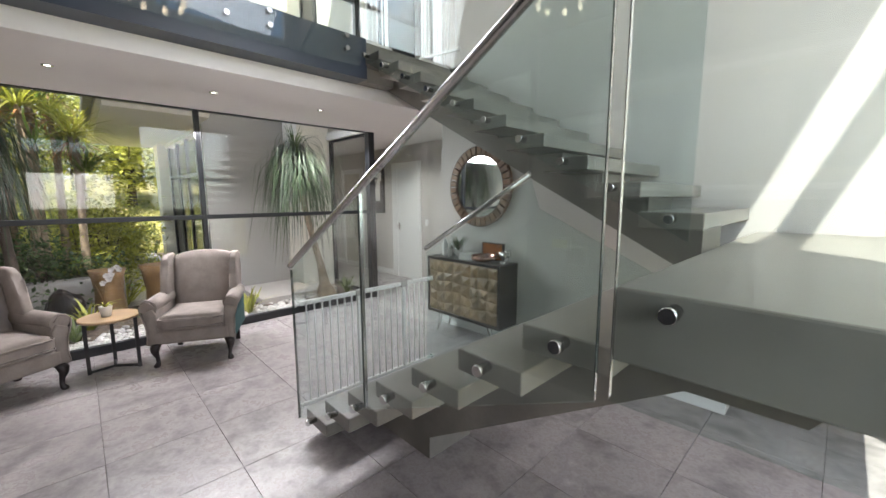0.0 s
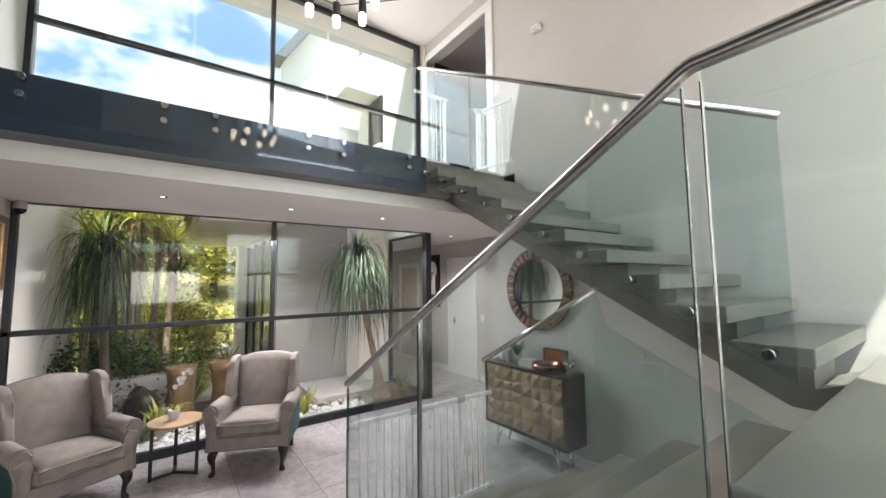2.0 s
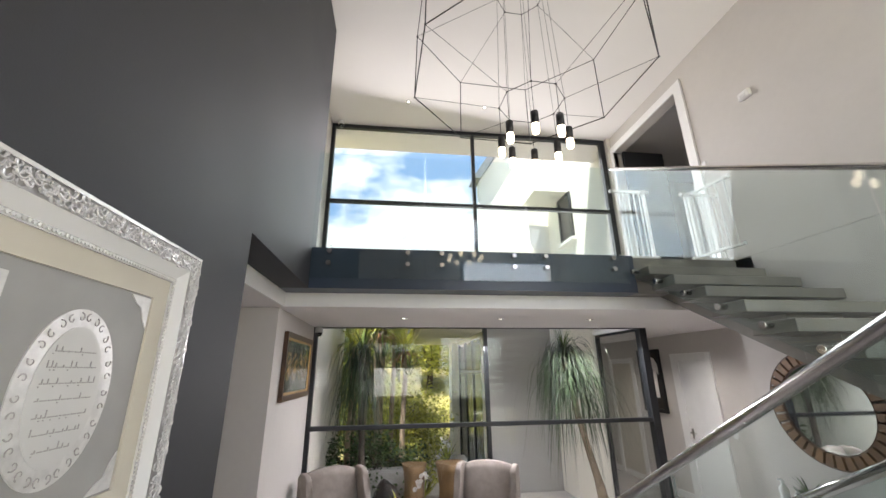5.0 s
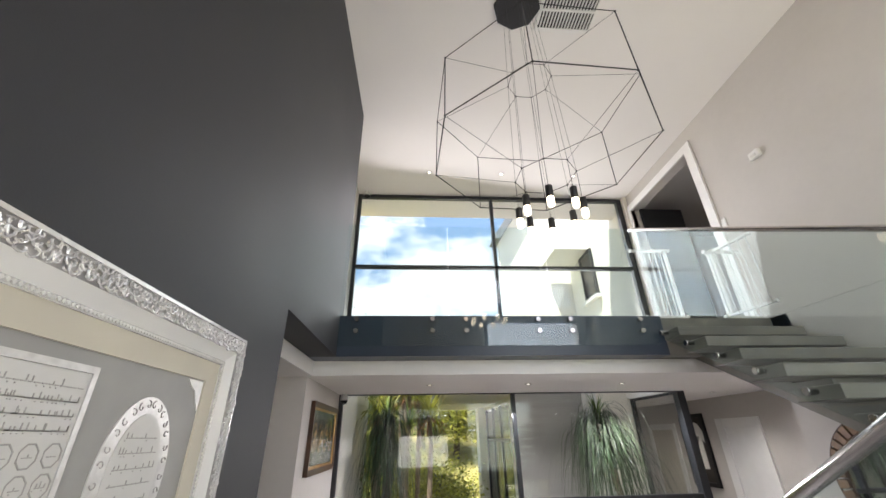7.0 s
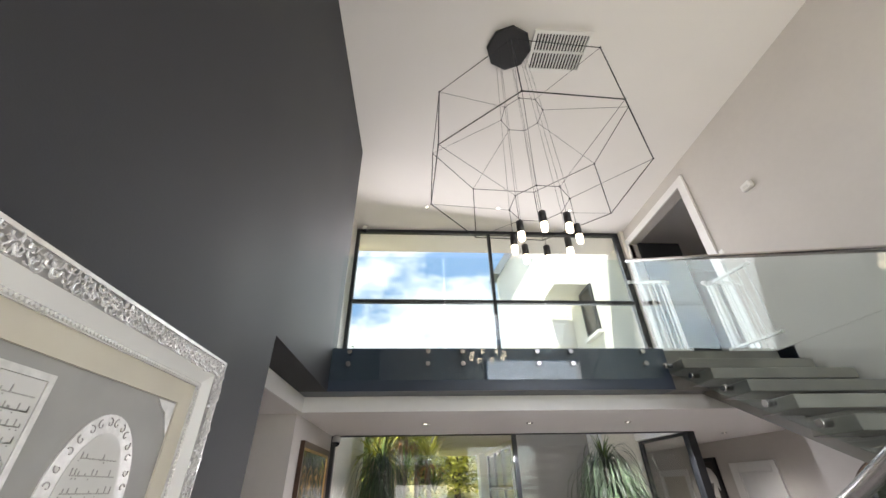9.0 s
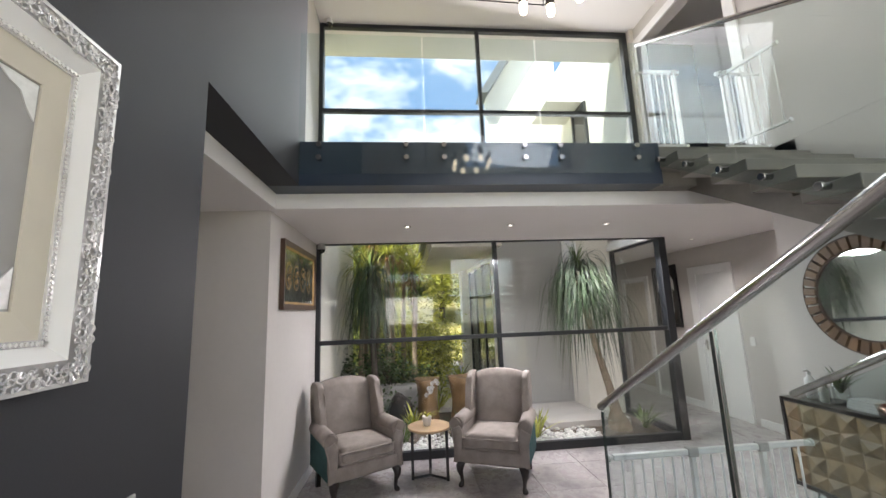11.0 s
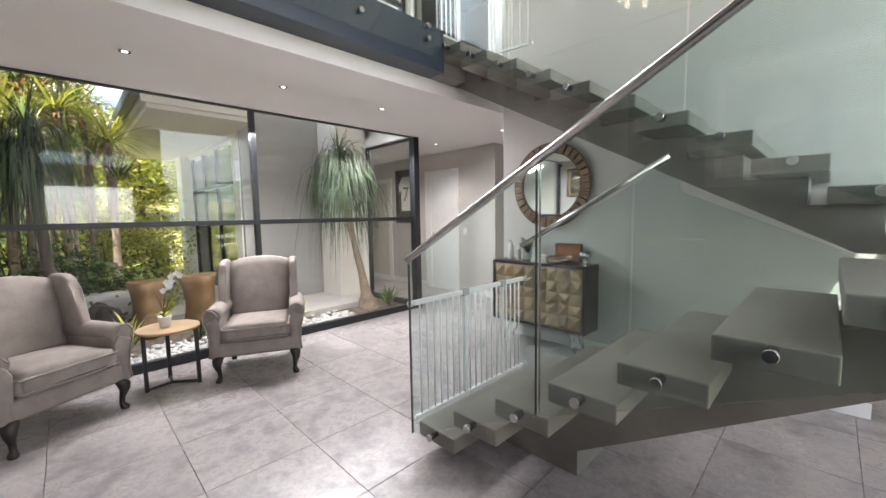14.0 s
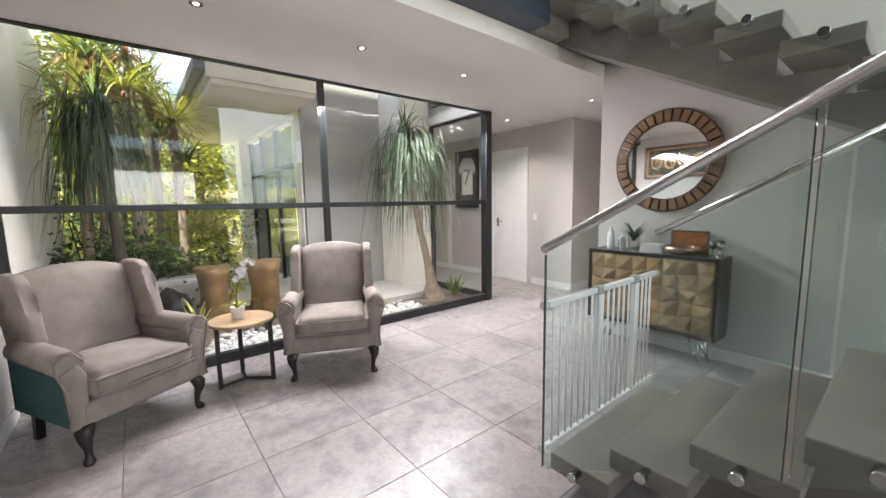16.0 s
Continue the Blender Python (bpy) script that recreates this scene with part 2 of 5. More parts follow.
def tube(bm, pts, r, sides=8, caps=True, r_end=None):
    """A round bar along points; r to r_end."""
    pts = [Vector(p) for p in pts]
    rings = []
    up = Vector((0.13, 0.21, 1)).normalized()
    for i, p in enumerate(pts):
        d = (pts[min(i + 1, len(pts) - 1)] - pts[max(i - 1, 0)]).normalized()
        if abs(d.dot(up)) > 0.95:
            up = Vector((1, 0.2, 0.1)).normalized()
        a = d.cross(up).normalized()
        b = d.cross(a)
        rr = r if r_end is None else r + (r_end - r) * i / (len(pts) - 1)
        rings.append([bm.verts.new(p + (a * math.cos(t) + b * math.sin(t)) * rr) for t in (2 * math.pi * k / sides for k in range(sides))])
    for q, w in zip(rings, rings[1:]):
        for k in range(sides):
            f = bm.faces.new((q[k], q[(k + 1) % sides], w[(k + 1) % sides], w[k]))
            f.smooth = sides > 5
    if caps:
        bm.faces.new(rings[0][::-1])
        bm.faces.new(rings[-1])
    return bm


def lathe(bm, profile, at=(0, 0, 0), sides=24, m=None):
    """Turns (radius, height) pairs about z."""
    m = m or Matrix.Translation(at)
    rings = []
    for r, z in profile:
        rings.append([bm.verts.new(m @ Vector((r * math.cos(2 * math.pi * k / sides), r * math.sin(2 * math.pi * k / sides), z))) for k in range(sides)])
    for q, w in zip(rings, rings[1:]):
        for k in range(sides):
            f = bm.faces.new((q[k], q[(k + 1) % sides], w[(k + 1) % sides], w[k]))
            f.smooth = True
    bm.faces.new(rings[0][::-1])
    bm.faces.new(rings[-1])
    return bm


def prism(bm, outline, axis, a, b):
    """An outline in the plane across axis, drawn out from a to b."""
    def at(u, v, w):
        return {"x": (w, u, v), "y": (u, w, v), "z": (u, v, w)}[axis]
    lo, hi = [bm.verts.new(at(u, v, a)) for u, v in outline], [bm.verts.new(at(u, v, b)) for u, v in outline]
    bm.faces.new(lo[::-1])
    bm.faces.new(hi)
    for i in range(len(outline)):
        j = (i + 1) % len(outline)
        bm.faces.new((lo[i], lo[j], hi[j], hi[i]))
    return bm


def mesh_of(name, bm, mat):
    bmesh.ops.recalc_face_normals(bm, faces=bm.faces)
    me = bpy.data.meshes.new(name)
    bm.to_mesh(me)
    bm.free()
    me.materials.append(mat)
    return me


def chain(ob):
    m = ob.matrix_basis.copy()
    while ob.parent:
        ob = ob.parent
        m = ob.matrix_basis @ m
    return m


def part(name, bm, mat, parent, label="", place=None):
    """One mesh under a thing or a part, drawn in the world's axes (place None) or in the parent's own (a pose)."""
    if place is None:
        bmesh.ops.transform(bm, matrix=chain(parent).inverted(), verts=bm.verts)
    ob = new(name, mesh_of(name, bm, mat))
    ob.parent = parent
    if place is not None:
        ob.matrix_basis = place
    return tagged(ob, label=label)


def thing(name, m, label, category, group="", kind=""):
    ob = new(name)
    ob.empty_display_size = 0.1
    ob.matrix_basis = m if isinstance(m, Matrix) else Matrix.Translation(m)
    return tagged(ob, label, category, group, kind)


def solo(name, bm, mat, label, category, kind="", group=""):
    return tagged(new(name, mesh_of(name, bm, mat)), label, category, group, kind)


def structure(name, bm, mat, label, category="wall"):
    return solo(name, bm, mat, label, category, "structure")


L = Matrix.Identity(4)

# ---------------------------------------------------------------- the large structure
XG, YR, YP, YD = -5.08, 3.43, -1.0, -0.715      # garden glass, stair wall, picture wall, dark wall
ZC, ZB, ZF, ZT = 2.545, 2.67, 3.03, 5.60       # lower ceiling, band's foot, upper floor, upper ceiling
XF, XB, XW = 1.0, -3.21, -3.41                 # front facade, bridge band, bridge fascia
YC, XC = 4.77, -4.58                           # corridor's door wall and its end

structure("floor", boxes((-9.2, XF + 0.2, -3.2, 6.6, -0.25, -0.012)), M_GROUT, "grey grouted screed under large floor tiles", "floor")
structure("wall_stair", boxes((-3.42, -0.45, YR, YR + 0.2, -0.01, ZF - 0.002), (-0.45, XF, YR, YR + 0.2, 1.14, ZF - 0.002), (-3.48, XF, YR, YR + 0.2, ZF, ZT), (-5.4, -4.99, YR, YR + 0.2, ZF, ZT), (-4.99, -3.48, YR, YR + 0.2, 5.34, ZT)), M_WALL, "warm grey painted double-height wall beside the stair")
structure("wall_dark", boxes((-1.86, XF + 0.1, -1.05, YD, -0.01, ZT), (-3.208, -1.86, -0.97, YD, ZB, ZF), (-3.36, -1.86, -0.97, YD, ZF, ZT)), M_DARK, "charcoal painted double-height feature wall")
structure("wall_picture", boxes((-5.2, -3.47, -1.25, YP, -0.01, ZC + 0.1), (-3.47, -3.46, -3.0, YP, -0.01, ZC + 0.1), (-5.4, -3.37, -1.25, YP, ZC + 0.1, ZT)), M_WALL, "warm grey painted wall with a framed picture")
structure("wall_passage", boxes((-1.86, -1.84, -3.0, -1.05, -0.01, ZC), (-3.47, -1.84, -3.1, -3.0, -0.01, ZC)), M_WALL, "warm grey walls closing the side passage")
structure("wall_corridor", boxes((-9.0, XC, YC, YC + 0.15, -0.01, ZC), (XC - 0.15, XC, YC + 0.15, 6.2, -0.01, ZC), (-3.42, -3.3, YR + 0.2, 6.2, -0.01, ZC), (XC, -3.3, 6.2, 6.3, -0.01, ZC), (-9.1, -9.0, 3.5, 4.9, -0.01, ZC)), M_WALL, "taupe painted corridor walls")
structure("ceiling_upper", boxes((-5.74, XF + 0.2, -1.3, YR + 0.2, ZT, ZT + 0.2)), M_CEIL, "white flat ceiling over the double volume", "ceiling")
structure("ceiling_lower", boxes((XG + 0.001, XW, YP, YR, ZC, ZC + 0.12), (-9.0, -3.42, YR, 6.3, ZC, ZC + 0.12), (XW, -1.84, -3.0, -0.963, ZC, ZC + 0.12), (-3.47, XW, -3.0, YP, ZC, ZC + 0.12)), M_CEIL, "white ceiling under the bridge and corridor", "ceiling")
structure("bridge_slab", boxes((XG - 0.1, XW - 0.02, YP, YR, ZB + 0.003, ZF), (XW - 0.02, -3.282, 2.262, YR - 0.002, ZB + 0.003, ZF)), M_SCREED, "cement bridge slab with a screed floor", "floor")
structure("bridge_band", boxes((XW - 0.02, XB, -0.97, 2.26, ZB, ZF)), M_BAND, "blue-black painted steel edge of the bridge", "trim")
structure("bridge_fascia", boxes((XW - 0.015, XW + 0.002, -0.95, YR - 0.002, ZC - 0.001, ZB - 0.002)), M_WHITE, "white painted fascia below the bridge edge", "trim")
structure("bulkhead_passage", boxes((-3.41, -1.84, -0.962, -0.945, ZC - 0.001, ZB - 0.002)), M_WHITE, "white painted bulkhead over the passage", "trim")
# front facade with tall glazing behind the landing
structure("wall_front", boxes((XF, XF + 0.05, -1.0, -0.5, -0.01, ZT), (XF, XF + 0.05, 0.8, 1.3, -0.01, ZT), (XF, XF + 0.05, -0.5, 0.8, -0.01, 1.35), (XF, XF + 0.05, -0.5, 0.8, 2.08, 2.52), (XF, XF + 0.05, -0.5, 0.8, 2.75, ZT), (XF, XF + 0.05, 3.2, YR + 0.2, 1.14, ZT), (XF, XF + 0.05, YR, 5.0, -0.01, 1.14), (XF, XF + 0.05, 1.3, 3.2, 5.01, ZT), (XF, XF + 0.05, 1.3, 3.2, 4.12, 4.43), (XF, XF + 0.05, 1.3, YR, -0.01, 0.04)), M_WALL, "painted front wall round tall entrance windows")
structure("wall_under_landing", boxes((-0.55, XF, 4.9, 5.0, -0.01, 1.3), (-0.65, -0.55, YR + 0.2, 5.0, -0.01, 1.3)), M_WALL, "warm grey walls closing the space behind the landing")
structure("ceiling_under_landing", boxes((-0.65, XF, YR + 0.2, 5.0, 1.3, 1.4)), M_CEIL, "plain ceiling over the space behind the landing", "ceiling")
structure("wall_upper_room", boxes((-6.4, -3.0, 6.0, 6.1, ZF, ZT), (-3.1, -3.0, YR + 0.2, 6.0, ZF, ZT), (-6.4, -6.3, YR + 0.2, 6.0, ZF, ZT)), M_WALL, "plain walls closing the upper room")
structure("floor_upper_room", boxes((-6.3, -3.1, YR, 6.0, ZF - 0.2, ZF - 0.002)), M_SCREED, "screed floor of the upper room", "floor")
structure("ceiling_upper_room", boxes((-6.4, -3.0, YR + 0.2, 6.1, ZT, ZT + 0.1)), M_CEIL, "plain ceiling of the upper room", "ceiling")
# skirtings
structure("baseboard", boxes((-5.0, -3.46, YP, YP + 0.014, 0.0, 0.1), (-3.46, -3.446, -3.0, YP + 0.014, 0.0, 0.1), (-5.31, XC + 0.012, YC - 0.014, YC, 0, 0.1), (XC, XC + 0.014, YC, 6.2, 0, 0.1), (-9.0, -6.3, YC - 0.014, YC, 0, 0.1), (-3.42, -0.45, YR - 0.014, YR, 0, 0.1), (-3.434, -3.42, YR - 0.014, 6.2, 0, 0.1)), M_WHITE, "white painted skirting boards", "trim")


def window(name, label, rails, panes, mat=M_ALU, glass=M_WGLASS, at=(0, 0, 0)):
    w = thing(name, at, label, "window", kind="structure")
    for r in rails:
        part("window_frame", boxes(r, bevel=0.004), mat, w)
    for p in panes:
        o = part("pane", boxes(p), glass, w)
        o.visible_shadow = False
    return w


g = 0.006
F0, F1 = XG - 0.035, XG + 0.035
window("window_1", "black aluminium garden window wall with clear panes", [
    (F0, F1, YP, 3.53, 0.0, 0.09), (F0, F1, YP, 3.43, ZC - 0.012, ZC - 0.001), (F0, F1, YP, 3.43, 1.33, 1.38),
    (F0, F1, YP, YP + 0.05, 0.09, ZC - 0.012), (F0, F1, 1.195, 1.245, 0.09, 1.33), (F0, F1, 1.195, 1.245, 1.38, ZC - 0.012),
    (F0 - 0.02, F1 + 0.02, 3.43, 3.53, 0.0, ZC - 0.001)],
    [(XG - g, XG + g, YP + 0.05, 1.195, 0.09, 1.33), (XG - g, XG + g, 1.245, 3.43, 0.09, 1.33), (XG - g, XG + g, YP + 0.05, 1.195, 1.38, ZC - 0.012), (XG - g, XG + g, 1.245, 3.43, 1.38, ZC - 0.012)], at=(XG, 1.2, 0))
window("window_2", "black aluminium upper window with clear panes", [
    (F0, F1, YP, 3.36, 5.54, 5.598), (F0, F1, YP, 3.36, 4.30, 4.35), (F0, F1, YP, 3.36, ZF + 0.001, ZF + 0.05), (F0, F1, YP, YP + 0.05, ZF + 0.05, 5.54),
    (F0, F1, 3.28, 3.36, ZF + 0.05, 5.54), (F0, F1, 1.125, 1.175, ZF + 0.05, 5.54)],
    [(XG - g, XG + g, YP + 0.05, 1.125, ZF + 0.05, 4.30), (XG - g, XG + g, 1.175, 3.28, ZF + 0.05, 4.30), (XG - g, XG + g, YP + 0.05, 1.125, 4.35, 5.54), (XG - g, XG + g, 1.175, 3.28, 4.35, 5.54)], at=(XG, 1.2, ZF))
window("window_3", "black aluminium corridor window looking into the courtyard", [
    (-6.31, -5.12, 3.45, 3.51, 0.0, 0.09), (-6.31, -5.12, 3.45, 3.51, ZC - 0.035, ZC - 0.001), (-6.31, -6.26, 3.45, 3.51, 0.09, ZC - 0.035)],
    [(-6.26, -5.13, 3.475, 3.485, 0.09, ZC - 0.035)], at=(-5.7, 3.48, 0))
window("window_4", "tall front entrance glazing behind the landing", [
    (XF + 0.005, XF + 0.045, 1.3, 3.2, 2.0, 2.05), (XF + 0.005, XF + 0.045, 1.3, 1.36, 0.04, 4.12), (XF + 0.005, XF + 0.045, 3.14, 3.2, 1.14, 4.12)],
    [(XF + 0.02, XF + 0.03, 1.36, 3.14, 1.14, 4.12), (XF + 0.02, XF + 0.03, 1.36, YR, 0.04, 1.14), (XF + 0.02, XF + 0.03, 1.3, 3.2, 4.43, 5.01)], at=(XF + 0.09, 1.8, 0.3))
window("window_5", "front window beside the entrance", [(XF + 0.005, XF + 0.045, 0.13, 0.17, 2.52, 2.75)], [(XF + 0.03, XF + 0.036, -0.5, 0.8, 1.35, 2.08), (XF + 0.03, XF + 0.036, -0.5, 0.8, 2.52, 2.75)], at=(XF, 0.15, 1.35))
structure("wall_over_corridor", boxes((-8.1, XG - 0.04, 3.53, 3.7, ZC + 0.12, ZT + 1.3), (XG - 0.04, -4.99, 3.372, 3.53, ZF, ZT)), M_STUCCO, "cream plaster wall above the corridor glass")
structure("corridor_lintel", boxes((-6.9, XG - 0.036, 3.40, 3.70, ZC + 0.001, ZC + 0.119)), M_STUCCO, "cream plaster lintel over the corridor glass", "trim")


# ---------------------------------------------------------------- stairs
GO, RISE = 0.285, 1.34 / 8
RISE2 = (ZF - 1.34) / 11
Y0, Y1, Y2 = 1.16, 2.20, 2.25
stair = thing("staircase", (-1.4, 2.2, 0), "floating cement screed staircase with block treads, spine beams and half landing", "staircase")
for k in range(1, 8):
    x = -0.38 - (8 - k) * GO
    part("tread", boxes((x, x + GO + 0.004, Y0, Y1, k * RISE - 0.085, k * RISE), bevel=0.006), M_SCREED, stair)
for k in range(1, 11):
    x = -0.43 - (k - 1) * GO
    z = 1.34 + k * RISE2
    part("tread", boxes((x - GO - 0.004, x, Y2, YR - 0.003, z - 0.08, z), bevel=0.006), M_SCREED, stair)
part("landing", boxes((-0.38, 0.72, Y0, YR - 0.003, 1.14, 1.34), bevel=0.008), M_SCREED, stair)
bm = bmesh.new()                    # lower spine: saw-toothed top, straight underside
top = []
for k in range(1, 8):
    x = -0.38 - (8 - k) * GO
    top += [(x + 0.09, k * RISE - 0.165 if k > 1 else 0.0), (x + 0.09, k * RISE - 0.086)]
top += [(-0.37, 7 * RISE - 0.086), (-0.37, 1.139), (0.15, 1.139), (0.0, 0.93), (-0.3, 0.93), (-1.58, 0.14), (-1.58, 0.0)]
prism(bm, top, "y", 1.57, 1.93)
part("spine_beam", bm, M_SCREED, stair)
bm = bmesh.new()
top = []
for k in range(10, 0, -1):
    x = -0.43 - k * GO
    z = 1.34 + k * RISE2
    top += [(x + 0.02, z - 0.081), (x + GO - 0.08, z - 0.081), (x + GO - 0.08, z - RISE2 - 0.081)]
top += [(-0.40, 1.30), (-0.40, 1.16), (-0.60, 1.16), (-3.40, 1.16 + 2.80 * RISE2 / GO), (-3.40, 2.80)]
prism(bm, top, "y", 2.62, 3.06)
part("spine_beam", bm, M_SCREED, stair)
S2 = RISE2 / GO


def stud(parent, x, y, z, axis="y", r=0.021):
    bm = bmesh.new()
    m = Matrix.Translation((x, y, z)) @ (pose(0, 0, 0, 90) if axis == "y" else pose(0, 0, 0, 0, 90))
    lathe(bm, [(r * 0.8, -0.05), (r * 0.8, -0.008), (r, -0.006), (r, 0.014), (r * 0.9, 0.018)], m=m, sides=20)
    return part("stud", bm, M_CHROME, parent, "polished chrome standoff")


def pane(parent, outline, axis, a, b):
    o = part("glass_panel", prism(bmesh.new(), outline, axis, a, b), M_GLASS, parent)
    o.visible_shadow = False
    return o


def rail(parent, pts, r=0.024):
    return part("handrail", tube(bmesh.new(), pts, r, 14), M_STEEL, parent, "brushed stainless handrail")


S1 = RISE / GO
bal = thing("stair_balustrade", (-1.4, 1.09, 0.1), "frameless green-tinted glass balustrade with chrome standoffs and steel handrail", "balustrade", "stair balustrades")
gy0, gy1 = 1.113, 1.125


def zr(x):      # handrail's height along the lower flight
    return 1.14 + (x + 2.40) * (2.255 - 1.14) / 2.01


def zg(x):      # glass foot along the lower flight
    return 0.09 + (x + 2.40) * S1 * 0.86


pane(bal, [(-2.39, max(0.09, zg(-2.39))), (-1.555, zg(-1.555)), (-1.555, zr(-1.555)), (-2.39, zr(-2.39))], "y", gy0, gy1)
pane(bal, [(-1.535, zg(-1.535)), (-0.40, 1.03), (-0.40, zr(-0.40)), (-1.535, zr(-1.535))], "y", gy0, gy1)
pane(bal, [(-0.365, 1.05), (0.70, 1.05), (0.70, 2.255), (-0.365, 2.255)], "y", gy0, gy1)
# steel for bright edges, near-black for dark: the edges' glint put into the material
for x in (-2.388, -1.553, -1.537, -0.402, -0.363):
    part("glass_edge", boxes((x - 0.0014, x + 0.0014, gy0 - 0.001, gy1 + 0.001, (zg(x) if x < -0.41 else 1.05) + 0.01, min(zr(x), 2.24) - 0.03)), M_STEEL if x in (-1.537, -0.363) else M_GEDGE, bal, "pane edge strip, glint and dark line put into the colour")
rail(bal, [(-2.40, 1.119, 1.14), (-0.40, 1.119, 2.25), (-0.375, 1.119, 2.258), (0.73, 1.119, 2.258), (0.735, 1.15, 2.258), (0.735, 3.40, 2.258)], 0.02)
for k in range(1, 8):
    x = -0.38 - (8 - k) * GO
    stud(bal, x + 0.15, gy0, k * RISE - 0.02)
stud(bal, -0.24, gy0, 1.305)
stud(bal, 0.45, gy0, 1.305)
pane(bal, [(1.12, 1.2), (3.38, 1.2), (3.38, 2.255), (1.12, 2.255)], "x", 0.735, 0.747)

bal2 = thing("stair_balustrade", (-1.9, 2.22, 0.1), "low inner glass balustrade with a steel handrail", "balustrade", "stair balustrades")
pane(bal2, [(-2.36, 0.1), (-1.57, 0.51), (-1.57, 1.56), (-2.36, 1.12)], "y", 2.236, 2.248)
pane(bal2, [(-1.555, 0.52), (-0.5, 1.05), (-0.5, 1.13), (-1.30, 1.50), (-1.36, 1.68), (-1.555, 1.57)], "y", 2.236, 2.248)
rail(bal2, [(-2.38, 2.242, 1.145), (-1.37, 2.242, 1.715)], 0.019)

bal3 = thing("stair_balustrade", (-1.9, 2.19, 1.3), "upper flight glass balustrade with chrome standoffs and steel handrail", "balustrade", "stair balustrades")


def zu(x):
    return 2.43 + (-0.47 - x) * (3.985 - 2.43) / 2.80


def zv(x):
    return 1.36 + (-0.47 - x) * S2


for a, b in ((-0.47, -1.285), (-1.295, -2.415), (-2.425, -3.17)):
    pane(bal3, [(a, zv(a)), (b, zv(b)), (b, zu(b)), (a, zu(a))], "y", 2.178, 2.19)
rail(bal3, [(-0.46, 2.184, 2.435), (-3.20, 2.184, 3.955), (-3.22, 2.184, 3.96)], 0.017)
for k in range(1, 11):
    x = -0.43 - (k - 1) * GO
    stud(bal3, x - 0.125, 2.178, 1.34 + k * RISE2 - 0.03, r=0.024)

bal4 = thing("bridge_balustrade", (-3.18, 0.7, 2.75), "frameless glass balustrade bolted to the bridge edge with chrome standoffs", "balustrade", "stair balustrades")
for a, b in ((-0.72, 0.256), (0.266, 1.218), (1.228, 2.17)):
    pane(bal4, [(a, 2.75), (b, 2.75), (b, 3.94), (a, 3.94)], "x", -3.175, -3.163)
for y in (-0.56, 0.11, 0.41, 1.07, 1.37, 2.03):
    for z in (2.985, 2.88):
        stud(bal4, -3.163, y, z, "x", 0.022)

# ---------------------------------------------------------------- outside
structure("ground", boxes((-140, 140, -120, 120, -0.35, -0.03)), M_LAWN, "dry sunlit lawn reaching the horizon", "ground")
structure("ground_bank", prism(bmesh.new(), [(-13.6, -0.3), (-32, -0.3), (-32, 2.7), (-26, 2.4), (-18, 1.45), (-15, 0.5), (-13.6, -0.05)], "y", -45, 45), M_LAWN, "dry sunlit lawn bank rising behind the garden", "ground")
structure("garden_bed", boxes((-13.5, XG - 0.04, -1.0, 3.44, -0.05, 0.01)), M_SOIL, "dark mulch garden bed in the courtyard", "ground")
structure("courtyard_wall_side", boxes((-8.5, XG - 0.04, -1.25, -1.03, -0.05, 3.4)), M_STUCCO, "cream plaster courtyard side wall", "wall")
solo("courtyard_slab", boxes((-6.85, -5.75, 2.0, 3.2, 0.01, 0.10), bevel=0.01), M_PAVE, "pale paving slab beside the pebbles", "paving")
# paving widened under the eave as an added reflector for the soffit
solo("courtyard_path_bounce", boxes((-13.0, -6.99, -0.05, 1.6, 0.01, 0.09), bevel=0.01), M_PAVE, "pale paved path along the garden wing, widened to bounce sunlight", "paving")

# the wing across the courtyard
wing = thing("garden_wing", (-8.5, 2.5, 0), "cream plastered house wing with deep eaves and sliding doors", "house")
part("wall", boxes((-6.98, -6.9, 1.66, 3.5, 0, 3.15)), M_GREYPL, wing, "grey plaster end wall")
part("wall", boxes((-7.25, -6.985, 1.64, 1.76, 0, 3.0)), M_STUCCO, wing)
part("wall", boxes((-10.55, -10.1, 1.5, 1.95, 0, 2.69)), M_STUCCO, wing, "cream corner column")
part("wall", boxes((-10.1, -7.25, 1.64, 1.76, 2.62, 3.0)), M_STUCCO, wing)
part("wall", boxes((-10.4, -6.985, 3.4, 3.5, 0, 3.0)), M_WALL, wing, "inside back wall")
part("floor", boxes((-10.4, -6.985, 1.5, 3.5, 0.0, 0.08)), M_PAVE, wing, "pale floor")
part("soffit", boxes((-10.9, -6.3, 0.50, 1.638, 2.69, 2.75)), M_STUCCO, wing, "cream eave soffit")
part("roof", prism(bmesh.new(), [(0.45, 2.752), (1.66, 2.752), (1.66, 3.22), (0.45, 2.98)], "x", -10.9, -6.28), M_STUCCO, wing, "pale roof edge")
part("gutter", boxes((-10.95, -6.25, 0.34, 0.447, 2.80, 2.95), bevel=0.02), M_ROOF, wing, "grey metal gutter")
for x in (-10.08, -9.2, -8.35, -7.3):
    part("door_frame", boxes((x, x + 0.06, 1.68, 1.74, 0.08, 2.62)), M_ALU, wing)
for x in (-10.02, -9.14, -8.29):
    o = part("pane", boxes((x, x + 0.8, 1.70, 1.708, 0.14, 2.56)), M_WINGGLASS, wing)
    o.visible_shadow = False
part("door_frame", boxes((-10.02, -7.3, 1.68, 1.74, 1.95, 2.0)), M_ALU, wing)
part("wall_lamp", boxes((-6.96, -6.88, 1.56, 1.635, 1.95, 2.25), bevel=0.01), M_PLASTIC, wing, "white box wall lamp")
